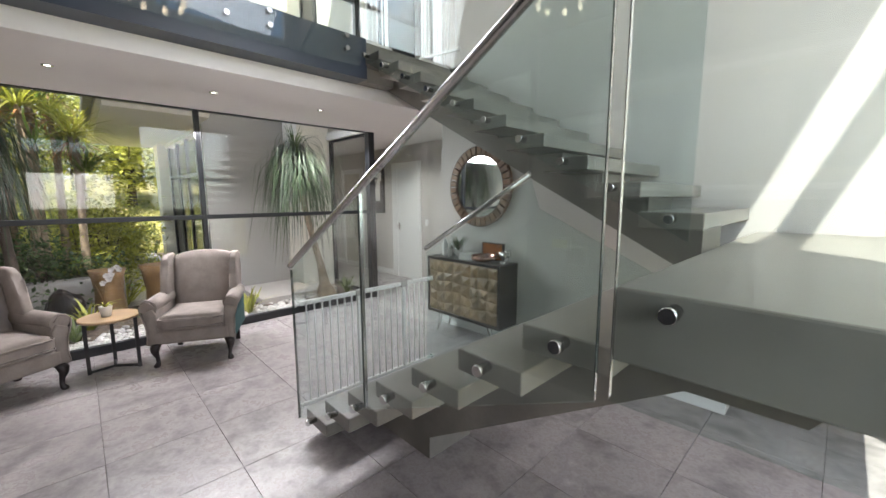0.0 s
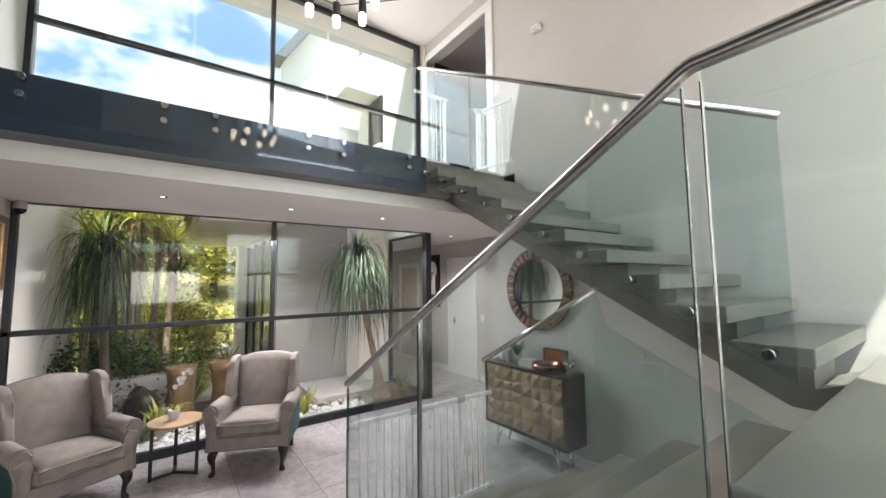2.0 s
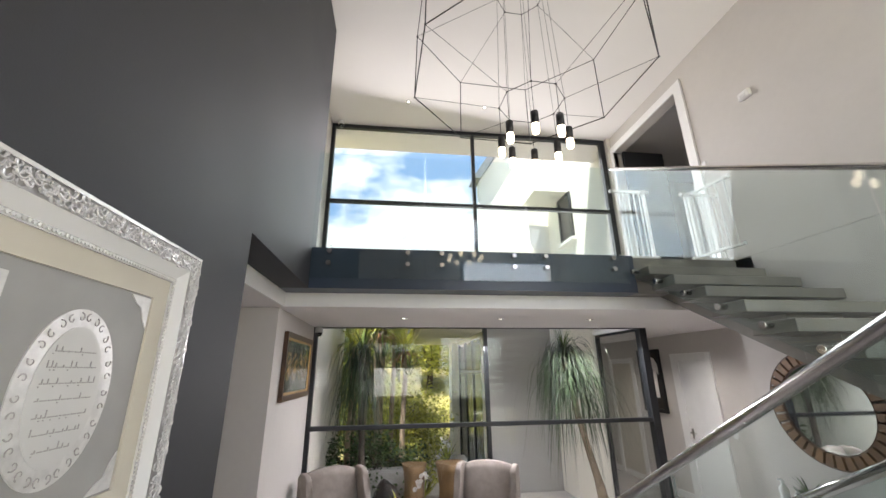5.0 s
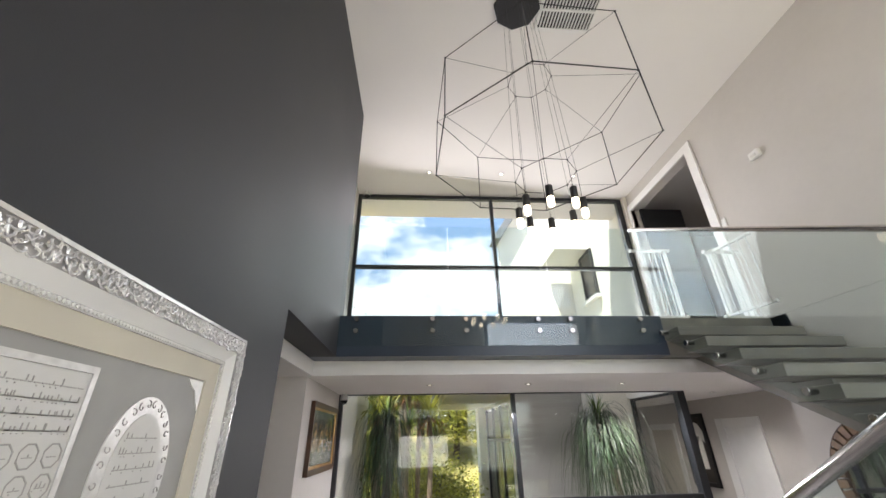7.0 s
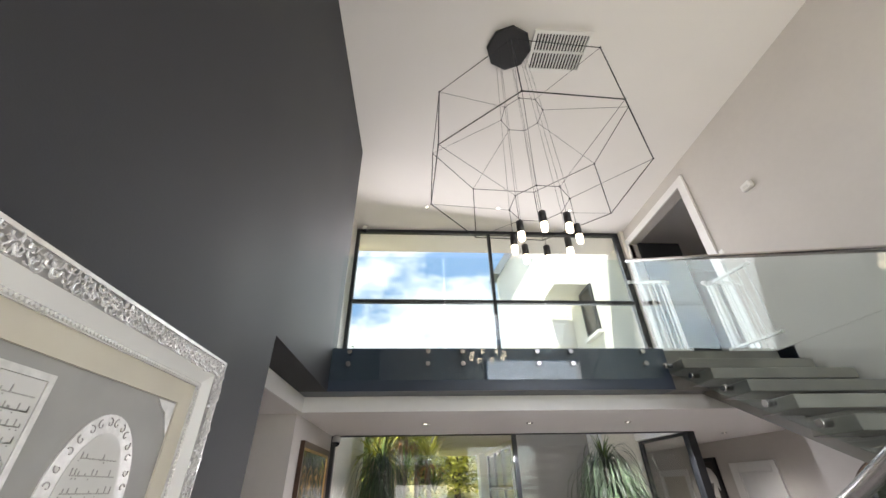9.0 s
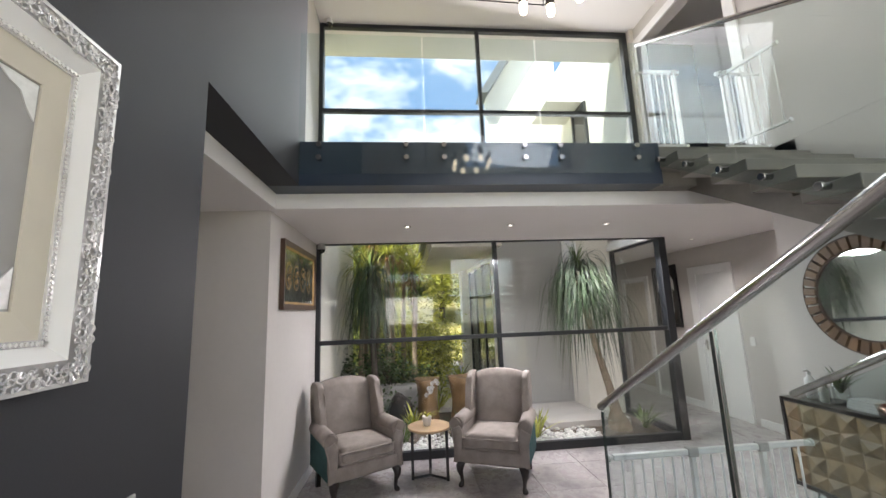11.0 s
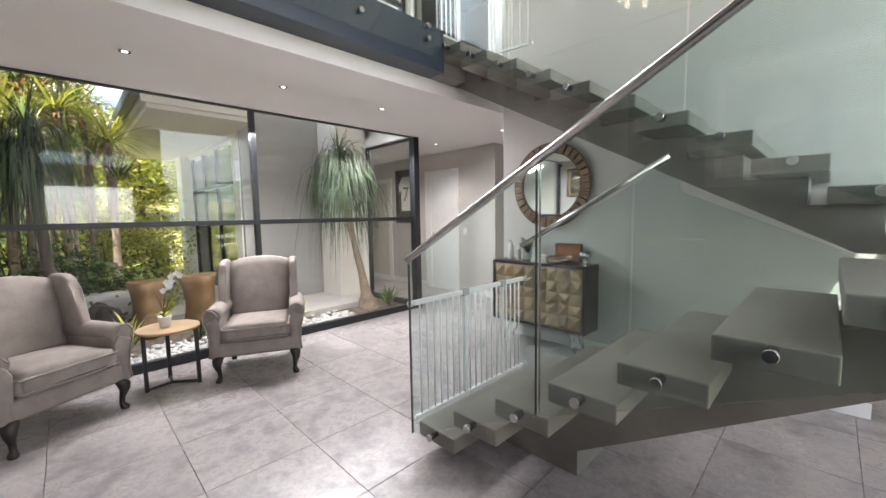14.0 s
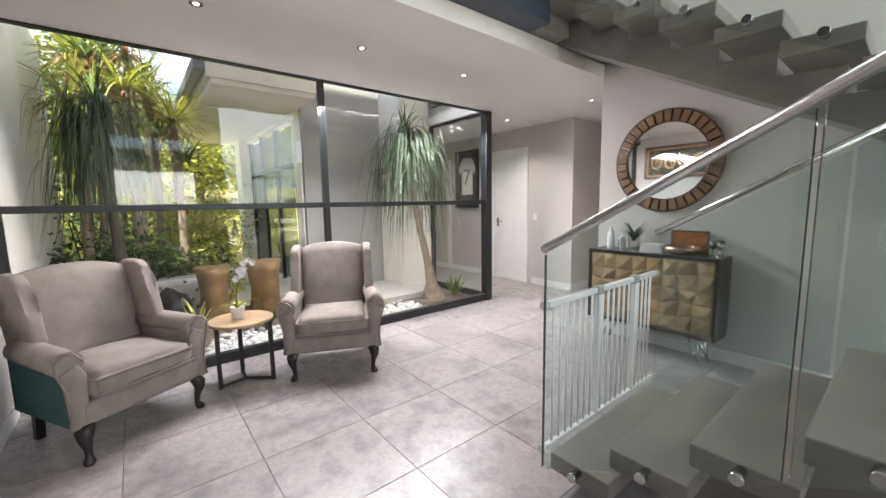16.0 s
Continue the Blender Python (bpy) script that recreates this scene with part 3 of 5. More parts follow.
part("pier", boxes((-6.88, -6.3, 2.88, 3.44, 0, 3.6)), M_STUCCO, wing, "white plaster pier")
# upper storey seen through the high window
part("wall", prism(bmesh.new(), [(1.90, 2.6), (3.528, 2.6), (3.528, 8.1), (2.9, 8.1), (1.90, 6.55)], "x", -8.1, -7.95), M_STUCCO, wing, "cream upper gable wall")
part("canopy", boxes((-7.65, -6.75, 2.78, 3.528, 5.50, 5.92)), M_STUCCO, wing, "box canopy over the window")
part("roof_edge", prism(bmesh.new(), [(1.72, 6.25), (1.90, 6.25), (2.98, 7.95), (2.80, 7.95)], "x", -8.2, -7.7), M_ROOF, wing, "grey sloping verge")
wu = thing("upper_outside_window", (-7.0, 3.5, 4.5), "narrow black-framed outside window with a white sill", "window")
part("window_frame", boxes((-7.28, -7.22, 3.48, 3.528, 4.5, 5.5), (-6.76, -6.70, 3.48, 3.528, 4.5, 5.5), (-7.22, -6.76, 3.48, 3.528, 5.43, 5.5), (-7.22, -6.76, 3.48, 3.528, 4.5, 4.57)), M_ALU, wu)
part("pane", boxes((-7.22, -6.76, 3.5, 3.526, 4.57, 5.43)), M_SCREEN, wu, "dark reflecting pane")
part("sill", boxes((-7.33, -6.64, 3.42, 3.528, 4.44, 4.5)), M_WHITE, wu, "white sill")


def sky_material():
    m = bpy.data.materials.new("cloudy_sky_glow")
    m.use_nodes = True
    n, l = m.node_tree.nodes, m.node_tree.links
    n.remove(n["Principled BSDF"])
    tc, no, mp, mx, em = n.new("ShaderNodeTexCoord"), n.new("ShaderNodeTexNoise"), n.new("ShaderNodeMapRange"), n.new("ShaderNodeMix"), n.new("ShaderNodeEmission")
    sc = n.new("ShaderNodeMapping")
    sc.inputs["Scale"].default_value = (1, 1, 1.7)
    l.new(tc.outputs["Object"], sc.inputs[0])
    l.new(sc.outputs[0], no.inputs["Vector"])
    no.inputs["Scale"].default_value, no.inputs["Detail"].default_value, no.inputs["Roughness"].default_value = 0.035, 9, 0.6
    mp.inputs[1].default_value, mp.inputs[2].default_value = 0.47, 0.60
    mx.data_type = "RGBA"
    mx.inputs[6].default_value = (0.25, 0.41, 0.68, 1)
    mx.inputs[7].default_value = (1.0, 1.0, 1.02, 1)
    sx, gr, ad = n.new("ShaderNodeSeparateXYZ"), n.new("ShaderNodeMapRange"), n.new("ShaderNodeMath")
    gr.inputs[1].default_value, gr.inputs[2].default_value, gr.inputs[3].default_value, gr.inputs[4].default_value = 25, 105, 0.13, -0.04
    l.new(tc.outputs["Object"], sx.inputs[0])
    l.new(sx.outputs[2], gr.inputs[0])
    l.new(no.outputs["Fac"], ad.inputs[0])
    l.new(gr.outputs[0], ad.inputs[1])
    l.new(ad.outputs[0], mp.inputs[0])
    l.new(mp.outputs[0], mx.inputs[0])
    l.new(mx.outputs[2], em.inputs[0])
    em.inputs[1].default_value = 0.78
    l.new(em.outputs[0], n["Material Output"].inputs[0])
    return m


bm = bmesh.new()
prism(bm, [(-110, -60), (-110, 60), (-110.5, 60), (-110.5, -60)], "z", -2, 110)
for v in bm.verts:
    v.co.y *= 1.8
structure("backdrop", bm, sky_material(), "bright blue sky with white clouds", "sky")

# ---------------------------------------------------------------- furniture
def soft(bm, offset, seg=3):
    bmesh.ops.bevel(bm, geom=list(bm.edges), offset=offset, segments=seg, affect="EDGES", profile=0.6)
    for f in bm.faces:
        f.smooth = True
    return bm


def wing_chair(m, label):
    """A wing-backed armchair; seat front towards -y, origin on the floor between the legs."""
    c = thing("wing_chair", m, label, "armchair", "wing chairs beside the garden window")
    bm = boxes((-0.33, 0.33, -0.33, 0.30, 0.22, 0.36))
    part("seat_frame", soft(bm, 0.03), M_FABRIC, c, place=L)
    bm = bmesh.new()
    box(bm, -0.285, 0.285, -0.365, 0.22, 0.36, 0.50)
    bmesh.ops.subdivide_edges(bm, edges=bm.edges, cuts=5, use_grid_fill=True)
    for v in bm.verts:
        if v.co.z > 0.49:
            v.co.z += 0.03 * (1 - (v.co.x / 0.285) ** 2) * (1 - ((v.co.y + 0.07) / 0.30) ** 2)
    bmesh.ops.bevel(bm, geom=[e for e in bm.edges if len(e.link_faces) == 2 and e.calc_face_angle(0) > 0.9], offset=0.028, segments=3, affect="EDGES")
    for f in bm.faces:
        f.smooth = True
    part("seat_cushion", bm, M_FABRIC, c, place=L)
    bm = bmesh.new()
    for z in (0.475, 0.385):
        tube(bm, [(-0.283, 0.15, z), (-0.283, -0.345, z), (-0.265, -0.367, z), (0.265, -0.367, z), (0.283, -0.345, z), (0.283, 0.15, z)], 0.006, 6)
    part("piping", bm, M_FABRIC, c, place=L)
    # back: a leaning slab with a gently arched top
    bm = bmesh.new()
    n = 10
    rows = []
    for j in range(9):
        t = j / 8
        row = []
        for i in range(n + 1):
            u = -1 + 2 * i / n
            x = u * (0.27 + 0.03 * t)
            top = 1.06 - 0.055 * abs(u) ** 2.5
            z = 0.40 + t * (top - 0.40)
            y = 0.17 + 0.15 * t - 0.035 * (1 - u * u) * math.sin(math.pi * min(1, t * 1.05))
            row.append((x, y, z))
        rows.append(row)
    fr = [[bm.verts.new(p) for p in r] for r in rows]
    bk = [[bm.verts.new((p[0], 0.27 + 0.15 * (j / 8), p[2])) for p in r] for j, r in enumerate(rows)]
    for g_, rev in ((fr, False), (bk, True)):
        for a, b in zip(g_, g_[1:]):
            for i in range(n):
                q = (a[i], a[i + 1], b[i + 1], b[i])
                bm.faces.new(q[::-1] if rev else q)
    for i in range(n):
        bm.faces.new((fr[-1][i], fr[-1][i + 1], bk[-1][i + 1], bk[-1][i]))
        bm.faces.new((fr[0][i + 1], fr[0][i], bk[0][i], bk[0][i + 1]))
    for j in range(8):
        bm.faces.new((fr[j][0], fr[j + 1][0], bk[j + 1][0], bk[j][0]))
        bm.faces.new((fr[j + 1][n], fr[j][n], bk[j][n], bk[j + 1][n]))
    bmesh.ops.bevel(bm, geom=[e for e in bm.edges if len(e.link_faces) == 2 and e.calc_face_angle(0) > 0.9], offset=0.03, segments=3, affect="EDGES")
    for f in bm.faces:
        f.smooth = True
    part("backrest", bm, M_FABRIC, c, place=L)
    part("back_panel", soft(prism(bmesh.new(), [(0.275, 0.24), (0.30, 0.24), (0.435, 1.0), (0.41, 1.0)], "x", -0.30, 0.30), 0.008, 2), M_TEAL, c, "teal back panel", place=L)
    for s in (-1, 1):
        # wing: a curved ear that narrows towards the arm
        bm = bmesh.new()
        out = [(0.36, 0.60), (0.03, 0.60), (0.02, 0.68), (0.07, 0.82), (0.12, 0.92), (0.13, 1.00), (0.20, 1.045), (0.34, 1.05), (0.42, 1.0), (0.40, 0.8)]
        prism(bm, out, "x", s * 0.285, s * 0.355)
        part("wing", soft(bm, 0.024), M_FABRIC, c, place=L)
        # arm: rolled top over an upright panel, with a scrolled front
        bm = bmesh.new()
        tube(bm, [(s * 0.335, 0.24, 0.60), (s * 0.345, 0.05, 0.60), (s * 0.352, -0.18, 0.595), (s * 0.355, -0.30, 0.59)], 0.072, 16)
        bmesh.ops.bevel(bm, geom=[e for e in bm.edges if len(e.link_faces) == 2 and e.calc_face_angle(0) > 0.9], offset=0.02, segments=2, affect="EDGES")
        part("armrest", bm, M_FABRIC, c, place=L)
        bm = bmesh.new()
        prism(bm, [(s * 0.295, 0.22), (s * 0.385, 0.22), (s * 0.372, 0.34), (s * 0.385, 0.44), (s * 0.405, 0.54), (s * 0.32, 0.58), (s * 0.285, 0.52)], "y", -0.325, -0.295)
        part("arm_front", soft(bm, 0.012, 2), M_FABRIC, c, place=L)
        bm = bmesh.new()
        tube(bm, [(s * 0.385, -0.328, 0.23), (s * 0.370, -0.328, 0.34), (s * 0.385, -0.328, 0.45), (s * 0.415, -0.328, 0.55), (s * 0.418, -0.328, 0.61), (s * 0.385, -0.328, 0.655), (s * 0.335, -0.328, 0.65), (s * 0.30, -0.328, 0.60)], 0.006, 6)
        part("piping", bm, M_FABRIC, c, place=L)
        part("arm_panel", soft(boxes((min(s * 0.288, s * 0.352), max(s * 0.288, s * 0.352), -0.30, 0.28, 0.225, 0.58)), 0.02), M_FABRIC, c, place=L)
        part("side_panel", soft(boxes((min(s * 0.345, s * 0.378), max(s * 0.345, s * 0.378), -0.295, 0.30, 0.225, 0.56)), 0.012), M_TEAL, c, "teal outer side", place=L)
        # front cabriole leg, back block leg
        bm = bmesh.new()
        pts = [(s * 0.31, -0.285, 0.235), (s * 0.325, -0.31, 0.20), (s * 0.33, -0.315, 0.15), (s * 0.318, -0.30, 0.09), (s * 0.314, -0.298, 0.045), (s * 0.322, -0.312, 0.016), (s * 0.324, -0.316, 0.0)]
        rad = [0.048, 0.046, 0.034, 0.02, 0.018, 0.03, 0.026]
        rings = []
        for p, r in zip(pts, rad):
            rings.append([bm.verts.new((p[0] + r * math.cos(a), p[1] + r * math.sin(a), p[2])) for a in (math.pi / 5 * k for k in range(10))])
        for q, w in zip(rings, rings[1:]):
            for k in range(10):
                f = bm.faces.new((q[k], q[(k + 1) % 10], w[(k + 1) % 10], w[k]))
                f.smooth = True
        bm.faces.new(rings[0])
        bm.faces.new(rings[-1][::-1])
        part("leg", bm, M_BLACKWOOD, c, "dark cabriole leg", place=L)
        bm = bmesh.new()
        prism(bm, [(0.235, 0.24), (0.285, 0.24), (0.31, 0.0), (0.27, 0.0)], "x", s * 0.27, s * 0.315)
        part("leg", bm, M_BLACKWOOD, c, "dark straight back leg", place=L)
    return c


wing_chair(pose(-4.45, 0.98, 0, 0, 0, 65) @ Matrix.Scale(0.955, 4), "taupe fabric wing chair with dark cabriole legs")
wing_chair(pose(-4.45, -0.46, 0, 0, 0, 119) @ Matrix.Scale(0.955, 4), "taupe wing chair with a teal side near the corner")

# side table with three flat legs
tb = thing("side_table", (-4.58, 0.29, 0), "round oak-topped side table on black steel legs", "side table")
bm = bmesh.new()
lathe(bm, [(0.215, 0.475), (0.225, 0.48), (0.225, 0.497), (0.218, 0.50)], sides=40)
part("tabletop", bm, M_OAK, tb, "round light oak top", place=L)
legs = [(0.045, -0.18), (0.13, 0.17), (-0.165, 0.01)]
for x, y in legs:
    bm = bmesh.new()
    box(bm, x - 0.014, x + 0.014, y - 0.014, y + 0.014, 0, 0.475)
    part("leg", bm, M_BLACK, tb, place=L)
    bm = bmesh.new()
    tube(bm, [(0, 0, 0.015), (x, y, 0.015)], 0.013, 4)
    part("stretcher", bm, M_BLACK, tb, place=L)

# orchid in a white pot on the side table
orc = thing("orchid", (-4.58, 0.27, 0.50), "small potted orchid with white flowers on the side table", "plant")
bm = bmesh.new()
lathe(bm, [(0.036, 0.0), (0.05, 0.085), (0.05, 0.095), (0.043, 0.095), (0.04, 0.08)], sides=20)
part("pot", bm, M_PLASTIC, orc, "white square-sided pot", place=L)
bm = bmesh.new()
tube(bm, [(0, 0, 0.08), (0.01, 0.0, 0.2), (0.0, 0.03, 0.33), (-0.02, 0.1, 0.42)], 0.004, 6)
tube(bm, [(0.01, 0, 0.08), (0.02, -0.02, 0.2), (0.0, -0.05, 0.30)], 0.003, 6)
part("stem", bm, M_LOG, orc, "thin brown flower stem", place=L)


def leaf(bm, base, direction, length, width, droop, n=5, lowest=-1.48, sway=0.0):
    """One strap leaf that bends over along its length."""
    d = Vector((direction[0], direction[1], 0)).normalized()
    side = Vector((-d.y, d.x, 0))
    prev = None
    p = Vector(base)
    ang = direction[2]
    for i in range(n + 1):
        t = i / n
        w = width * (1 - t) ** 0.7 * (0.6 + 0.8 * min(1, t * 4) - 0.4 * min(1, t * 4)) / 1.0
        a, b = bm.verts.new(p - side * w / 2), bm.verts.new(p + side * w / 2 + Vector((0, 0, 0.0)))
        if prev:
            f = bm.faces.new((prev[0], prev[1], b, a))
            f.smooth = True
        prev = (a, b)
        p = p + (d * math.cos(ang) + Vector((0, 0, math.sin(ang)))) * (length / n)
        ang = max(ang - droop / n, lowest)
        d = (d + side * sway / n).normalized()
    return bm


rnd = random.Random(4)
bm = bmesh.new()
for k in range(9):
    a = rnd.uniform(0, 6.28)
    leaf(bm, (0, 0, 0.08), (math.cos(a), math.sin(a), 0.9), rnd.uniform(0.1, 0.2), 0.03, 1.6)
part("leaves", bm, M_LEAF2, orc, place=L)
bm = bmesh.new()
for k in range(9):
    c0 = Vector((0.0 - 0.02 * k / 9 + rnd.uniform(-0.03, 0.03), 0.02 + 0.1 * k / 9 + rnd.uniform(-0.03, 0.03), 0.32 + 0.12 * k / 9 + rnd.uniform(-0.03, 0.03)))
    for j in range(5):
        a = j * 1.257 + rnd.uniform(0, 0.4)
        e = Vector((0.3, math.cos(a), math.sin(a))).normalized() * 0.028
        f_ = Vector((0.3, math.cos(a + 0.6), math.sin(a + 0.6))).normalized() * 0.022
        h_ = Vector((0.3, math.cos(a - 0.6), math.sin(a - 0.6))).normalized() * 0.022
        bm.faces.new([bm.verts.new(c0), bm.verts.new(c0 + h_), bm.verts.new(c0 + e), bm.verts.new(c0 + f_)])
part("flower", bm, M_PLASTIC, orc, "white orchid petals", place=L)

# sideboard with faceted doors
sb = thing("sideboard", (-2.785, 3.25, 0), "black sideboard with faceted mango-wood doors on steel hairpin legs", "sideboard")
SX0, SX1, SY0, SY1, SZ0, SZ1 = -3.325, -2.265, 3.10, 3.40, 0.24, 0.895
part("body", boxes((SX0, SX1, SY0, SY1, SZ1 - 0.03, SZ1), (SX0, SX1, SY0, SY1, SZ0, SZ0 + 0.03), (SX0, SX0 + 0.025, SY0, SY1, SZ0 + 0.03, SZ1 - 0.03), (SX1 - 0.025, SX1, SY0, SY1, SZ0 + 0.03, SZ1 - 0.03), (SX0 + 0.025, SX1 - 0.025, SY1 - 0.02, SY1, SZ0 + 0.03, SZ1 - 0.03)), M_BLACKWOOD, sb, "black-stained carcass")
rnd = random.Random(7)
for d in range(2):
    xa = SX0 + 0.028 + d * 0.503
    xb = xa + 0.498
    za, zb = SZ0 + 0.033, SZ1 - 0.033
    door = part("door", boxes((xa, xb, SY0 + 0.012, SY0 + 0.03, za, zb)), M_FACET, sb, "carved wooden door")
    bm = bmesh.new()
    nx, nz = 4, 5
    pts = {}
    for i in range(nx + 1):
        for j in range(nz + 1):
            jx = rnd.uniform(-0.022, 0.022) if 0 < i < nx else 0
            jz = rnd.uniform(-0.022, 0.022) if 0 < j < nz else 0
            pts[i, j] = Vector((xa + (xb - xa) * i / nx + jx, SY0 + 0.010 - rnd.choice((0.0, 0.0, 0.004)), za + (zb - za) * j / nz + jz))
    for i in range(nx):
        for j in range(nz):
            q = [pts[i, j], pts[i + 1, j], pts[i + 1, j + 1], pts[i, j + 1]]
            mid = sum(q, Vector()) / 4 + Vector((rnd.uniform(-0.03, 0.03), -rnd.uniform(0.016, 0.034), rnd.uniform(-0.03, 0.03)))
            for k in range(4):
                bm.faces.new([bm.verts.new(q[k]), bm.verts.new(q[(k + 1) % 4]), bm.verts.new(mid)])
    part("facets", bm, M_FACET, door, "triangular wooden facets")
for x in (SX0 + 0.16, SX1 - 0.16):
    for y in (SY0 + 0.06, SY1 - 0.06):
        s = -1 if x < -2.8 else 1
        bm = bmesh.new()
        tube(bm, [(x - 0.05 * s, y, SZ0), (x + 0.06 * s, y, 0.0)], 0.008, 8)
        tube(bm, [(x + 0.02 * s, y, SZ0), (x + 0.06 * s, y, 0.0)], 0.006, 8)
        part("leg", bm, M_STEEL, sb, "steel hairpin leg")

# round mirror with wooden segments
MX, MZ, MY = -2.79, 1.685, 3.425
mir = thing("wall_mirror", (MX, MY, MZ), "round mirror in a scorched wooden segment frame", "mirror")
bm = bmesh.new()
lathe(bm, [(0.33, 0.0), (0.33, 0.03)], m=Matrix.Translation((MX, MY - 0.005, MZ)) @ pose(0, 0, 0, 90), sides=64)
part("mirror_glass", bm, M_MIRROR, mir)
nseg = 34
bm = bmesh.new()
for rr, ww in ((0.437, 0.007), (0.335, 0.006)):
    tube(bm, [(MX + rr * math.cos(2 * math.pi * k / 64), MY - 0.04, MZ + rr * math.sin(2 * math.pi * k / 64)) for k in range(65)], ww, 8, caps=False)
part("rim", bm, M_FRAMEWOOD, mir, "dark rim rings")
for k in range(nseg):
    a0, a1 = 2 * math.pi * (k + 0.07) / nseg, 2 * math.pi * (k + 0.93) / nseg
    bm = bmesh.new()
    vs = []
    for y, gr in ((MY - 0.005, 0), (MY - 0.05, 0.006)):
        for a, r in ((a0 + gr * 2, 0.338 + gr), (a1 - gr * 2, 0.338 + gr), (a1 - gr * 2, 0.436 - gr), (a0 + gr * 2, 0.436 - gr)):
            vs.append(bm.verts.new((MX + r * math.cos(a), y, MZ + r * math.sin(a))))
    for q in ((0, 1, 2, 3), (7, 6, 5, 4), (0, 1, 5, 4), (1, 2, 6, 5), (2, 3, 7, 6), (3, 0, 4, 7)):
        bm.faces.new([vs[i] for i in q])
    part("segment", bm, M_RIM, mir)

# things on the sideboard
ZS = SZ1


def bottle(at, h, r, mat, label, pump=False):
    b = thing("bottle", at, label, "bottle", "bottles on the sideboard")
    bm = bmesh.new()
    lathe(bm, [(r * 0.9, 0), (r, 0.01), (r, h * 0.68), (r * 0.4, h * 0.8), (r * 0.35, h * 0.88)], sides=16)
    part("body", bm, mat, b, place=L)
    bm = bmesh.new()
    lathe(bm, [(r * 0.42, h * 0.86), (r * 0.42, h * 0.95), (r * 0.15, h * 0.96), (r * 0.15, h)], sides=12)
    if pump:
        tube(bm, [(0, 0, h), (0, -r * 1.1, h), (0, -r * 1.3, h * 0.97)], r * 0.16, 6)
    part("cap", bm, M_PLASTIC, b, place=L)
    return b


bottle((-3.19, 3.25, ZS), 0.21, 0.034, M_PLASTIC, "white pump bottle standing on the sideboard", True)
bottle((-3.10, 3.27, ZS), 0.15, 0.028, M_CHROME, "small silver bottle standing on the sideboard")
bottle((-3.06, 3.21, ZS), 0.14, 0.026, M_GREYPL, "small grey bottle standing on the sideboard")
vp = thing("potted_plant", (-2.98, 3.26, ZS), "small green plant in a tall glass vase", "plant")
bm = bmesh.new()
lathe(bm, [(0.045, 0), (0.05, 0.01), (0.05, 0.17), (0.046, 0.17), (0.044, 0.02)], sides=20)
part("vase", bm, M_WGLASS, vp, "clear glass vase", place=L)
bm = bmesh.new()
for k in range(40):
    a = rnd.uniform(0, 6.28)
    leaf(bm, (0.01 * math.cos(a), 0.01 * math.sin(a), 0.08), (math.cos(a), math.sin(a), rnd.uniform(1.0, 1.5)), rnd.uniform(0.12, 0.24), 0.022, 1.0)
part("leaves", bm, M_LEAF3, vp, place=L)
bs = thing("book_stack", (-2.80, 3.24, ZS), "stack of white covered books on the sideboard", "books")
for k in range(4):
    part("book", boxes((-0.09 + 0.006 * k, 0.10 - 0.005 * k, -0.07, 0.07, 0.018 * k, 0.018 * k + 0.016), bevel=0.002), M_PAPER, bs, place=L)
bw = thing("bowl", (-2.57, 3.22, ZS), "hammered copper bowl on the black sideboard top", "bowl")
bm = bmesh.new()
lathe(bm, [(0.06, 0), (0.115, 0.018), (0.138, 0.045), (0.132, 0.07), (0.12, 0.072), (0.125, 0.045), (0.10, 0.022), (0.02, 0.012)], sides=32)
part("shell", bm, M_COPPER, bw, place=L)
pf = thing("photo_block", (-2.56, 3.36, ZS), "small dark amber glass picture block behind the bowl", "picture")
M_AMBER = material("amber_picture", (0.34, 0.11, 0.03), 0.2, var=0.4, scale=22)
part("picture", boxes((-0.13, 0.13, -0.012, 0.0, 0.012, 0.178)), M_AMBER, pf, "amber and brown picture", place=L)
part("frame", boxes((-0.14, 0.14, 0.0, 0.02, 0, 0.19), (-0.14, -0.13, -0.014, 0, 0, 0.19), (0.13, 0.14, -0.014, 0, 0, 0.19), (-0.13, 0.13, -0.014, 0, 0, 0.012), (-0.13, 0.13, -0.014, 0, 0.178, 0.19)), M_BLACKWOOD, pf, place=L)
for x, y in ((-2.36, 3.26), (-2.30, 3.22), (-2.33, 3.32)):
    gb = thing("goblet", (x, y, ZS), "small smoked metal goblet on the sideboard", "goblet", "goblets on the sideboard")
    bm = bmesh.new()
    lathe(bm, [(0.028, 0), (0.026, 0.006), (0.006, 0.012), (0.006, 0.055), (0.026, 0.07), (0.032, 0.12), (0.029, 0.12), (0.02, 0.075)], sides=18)
    part("cup", bm, M_CHROME, gb, place=L)


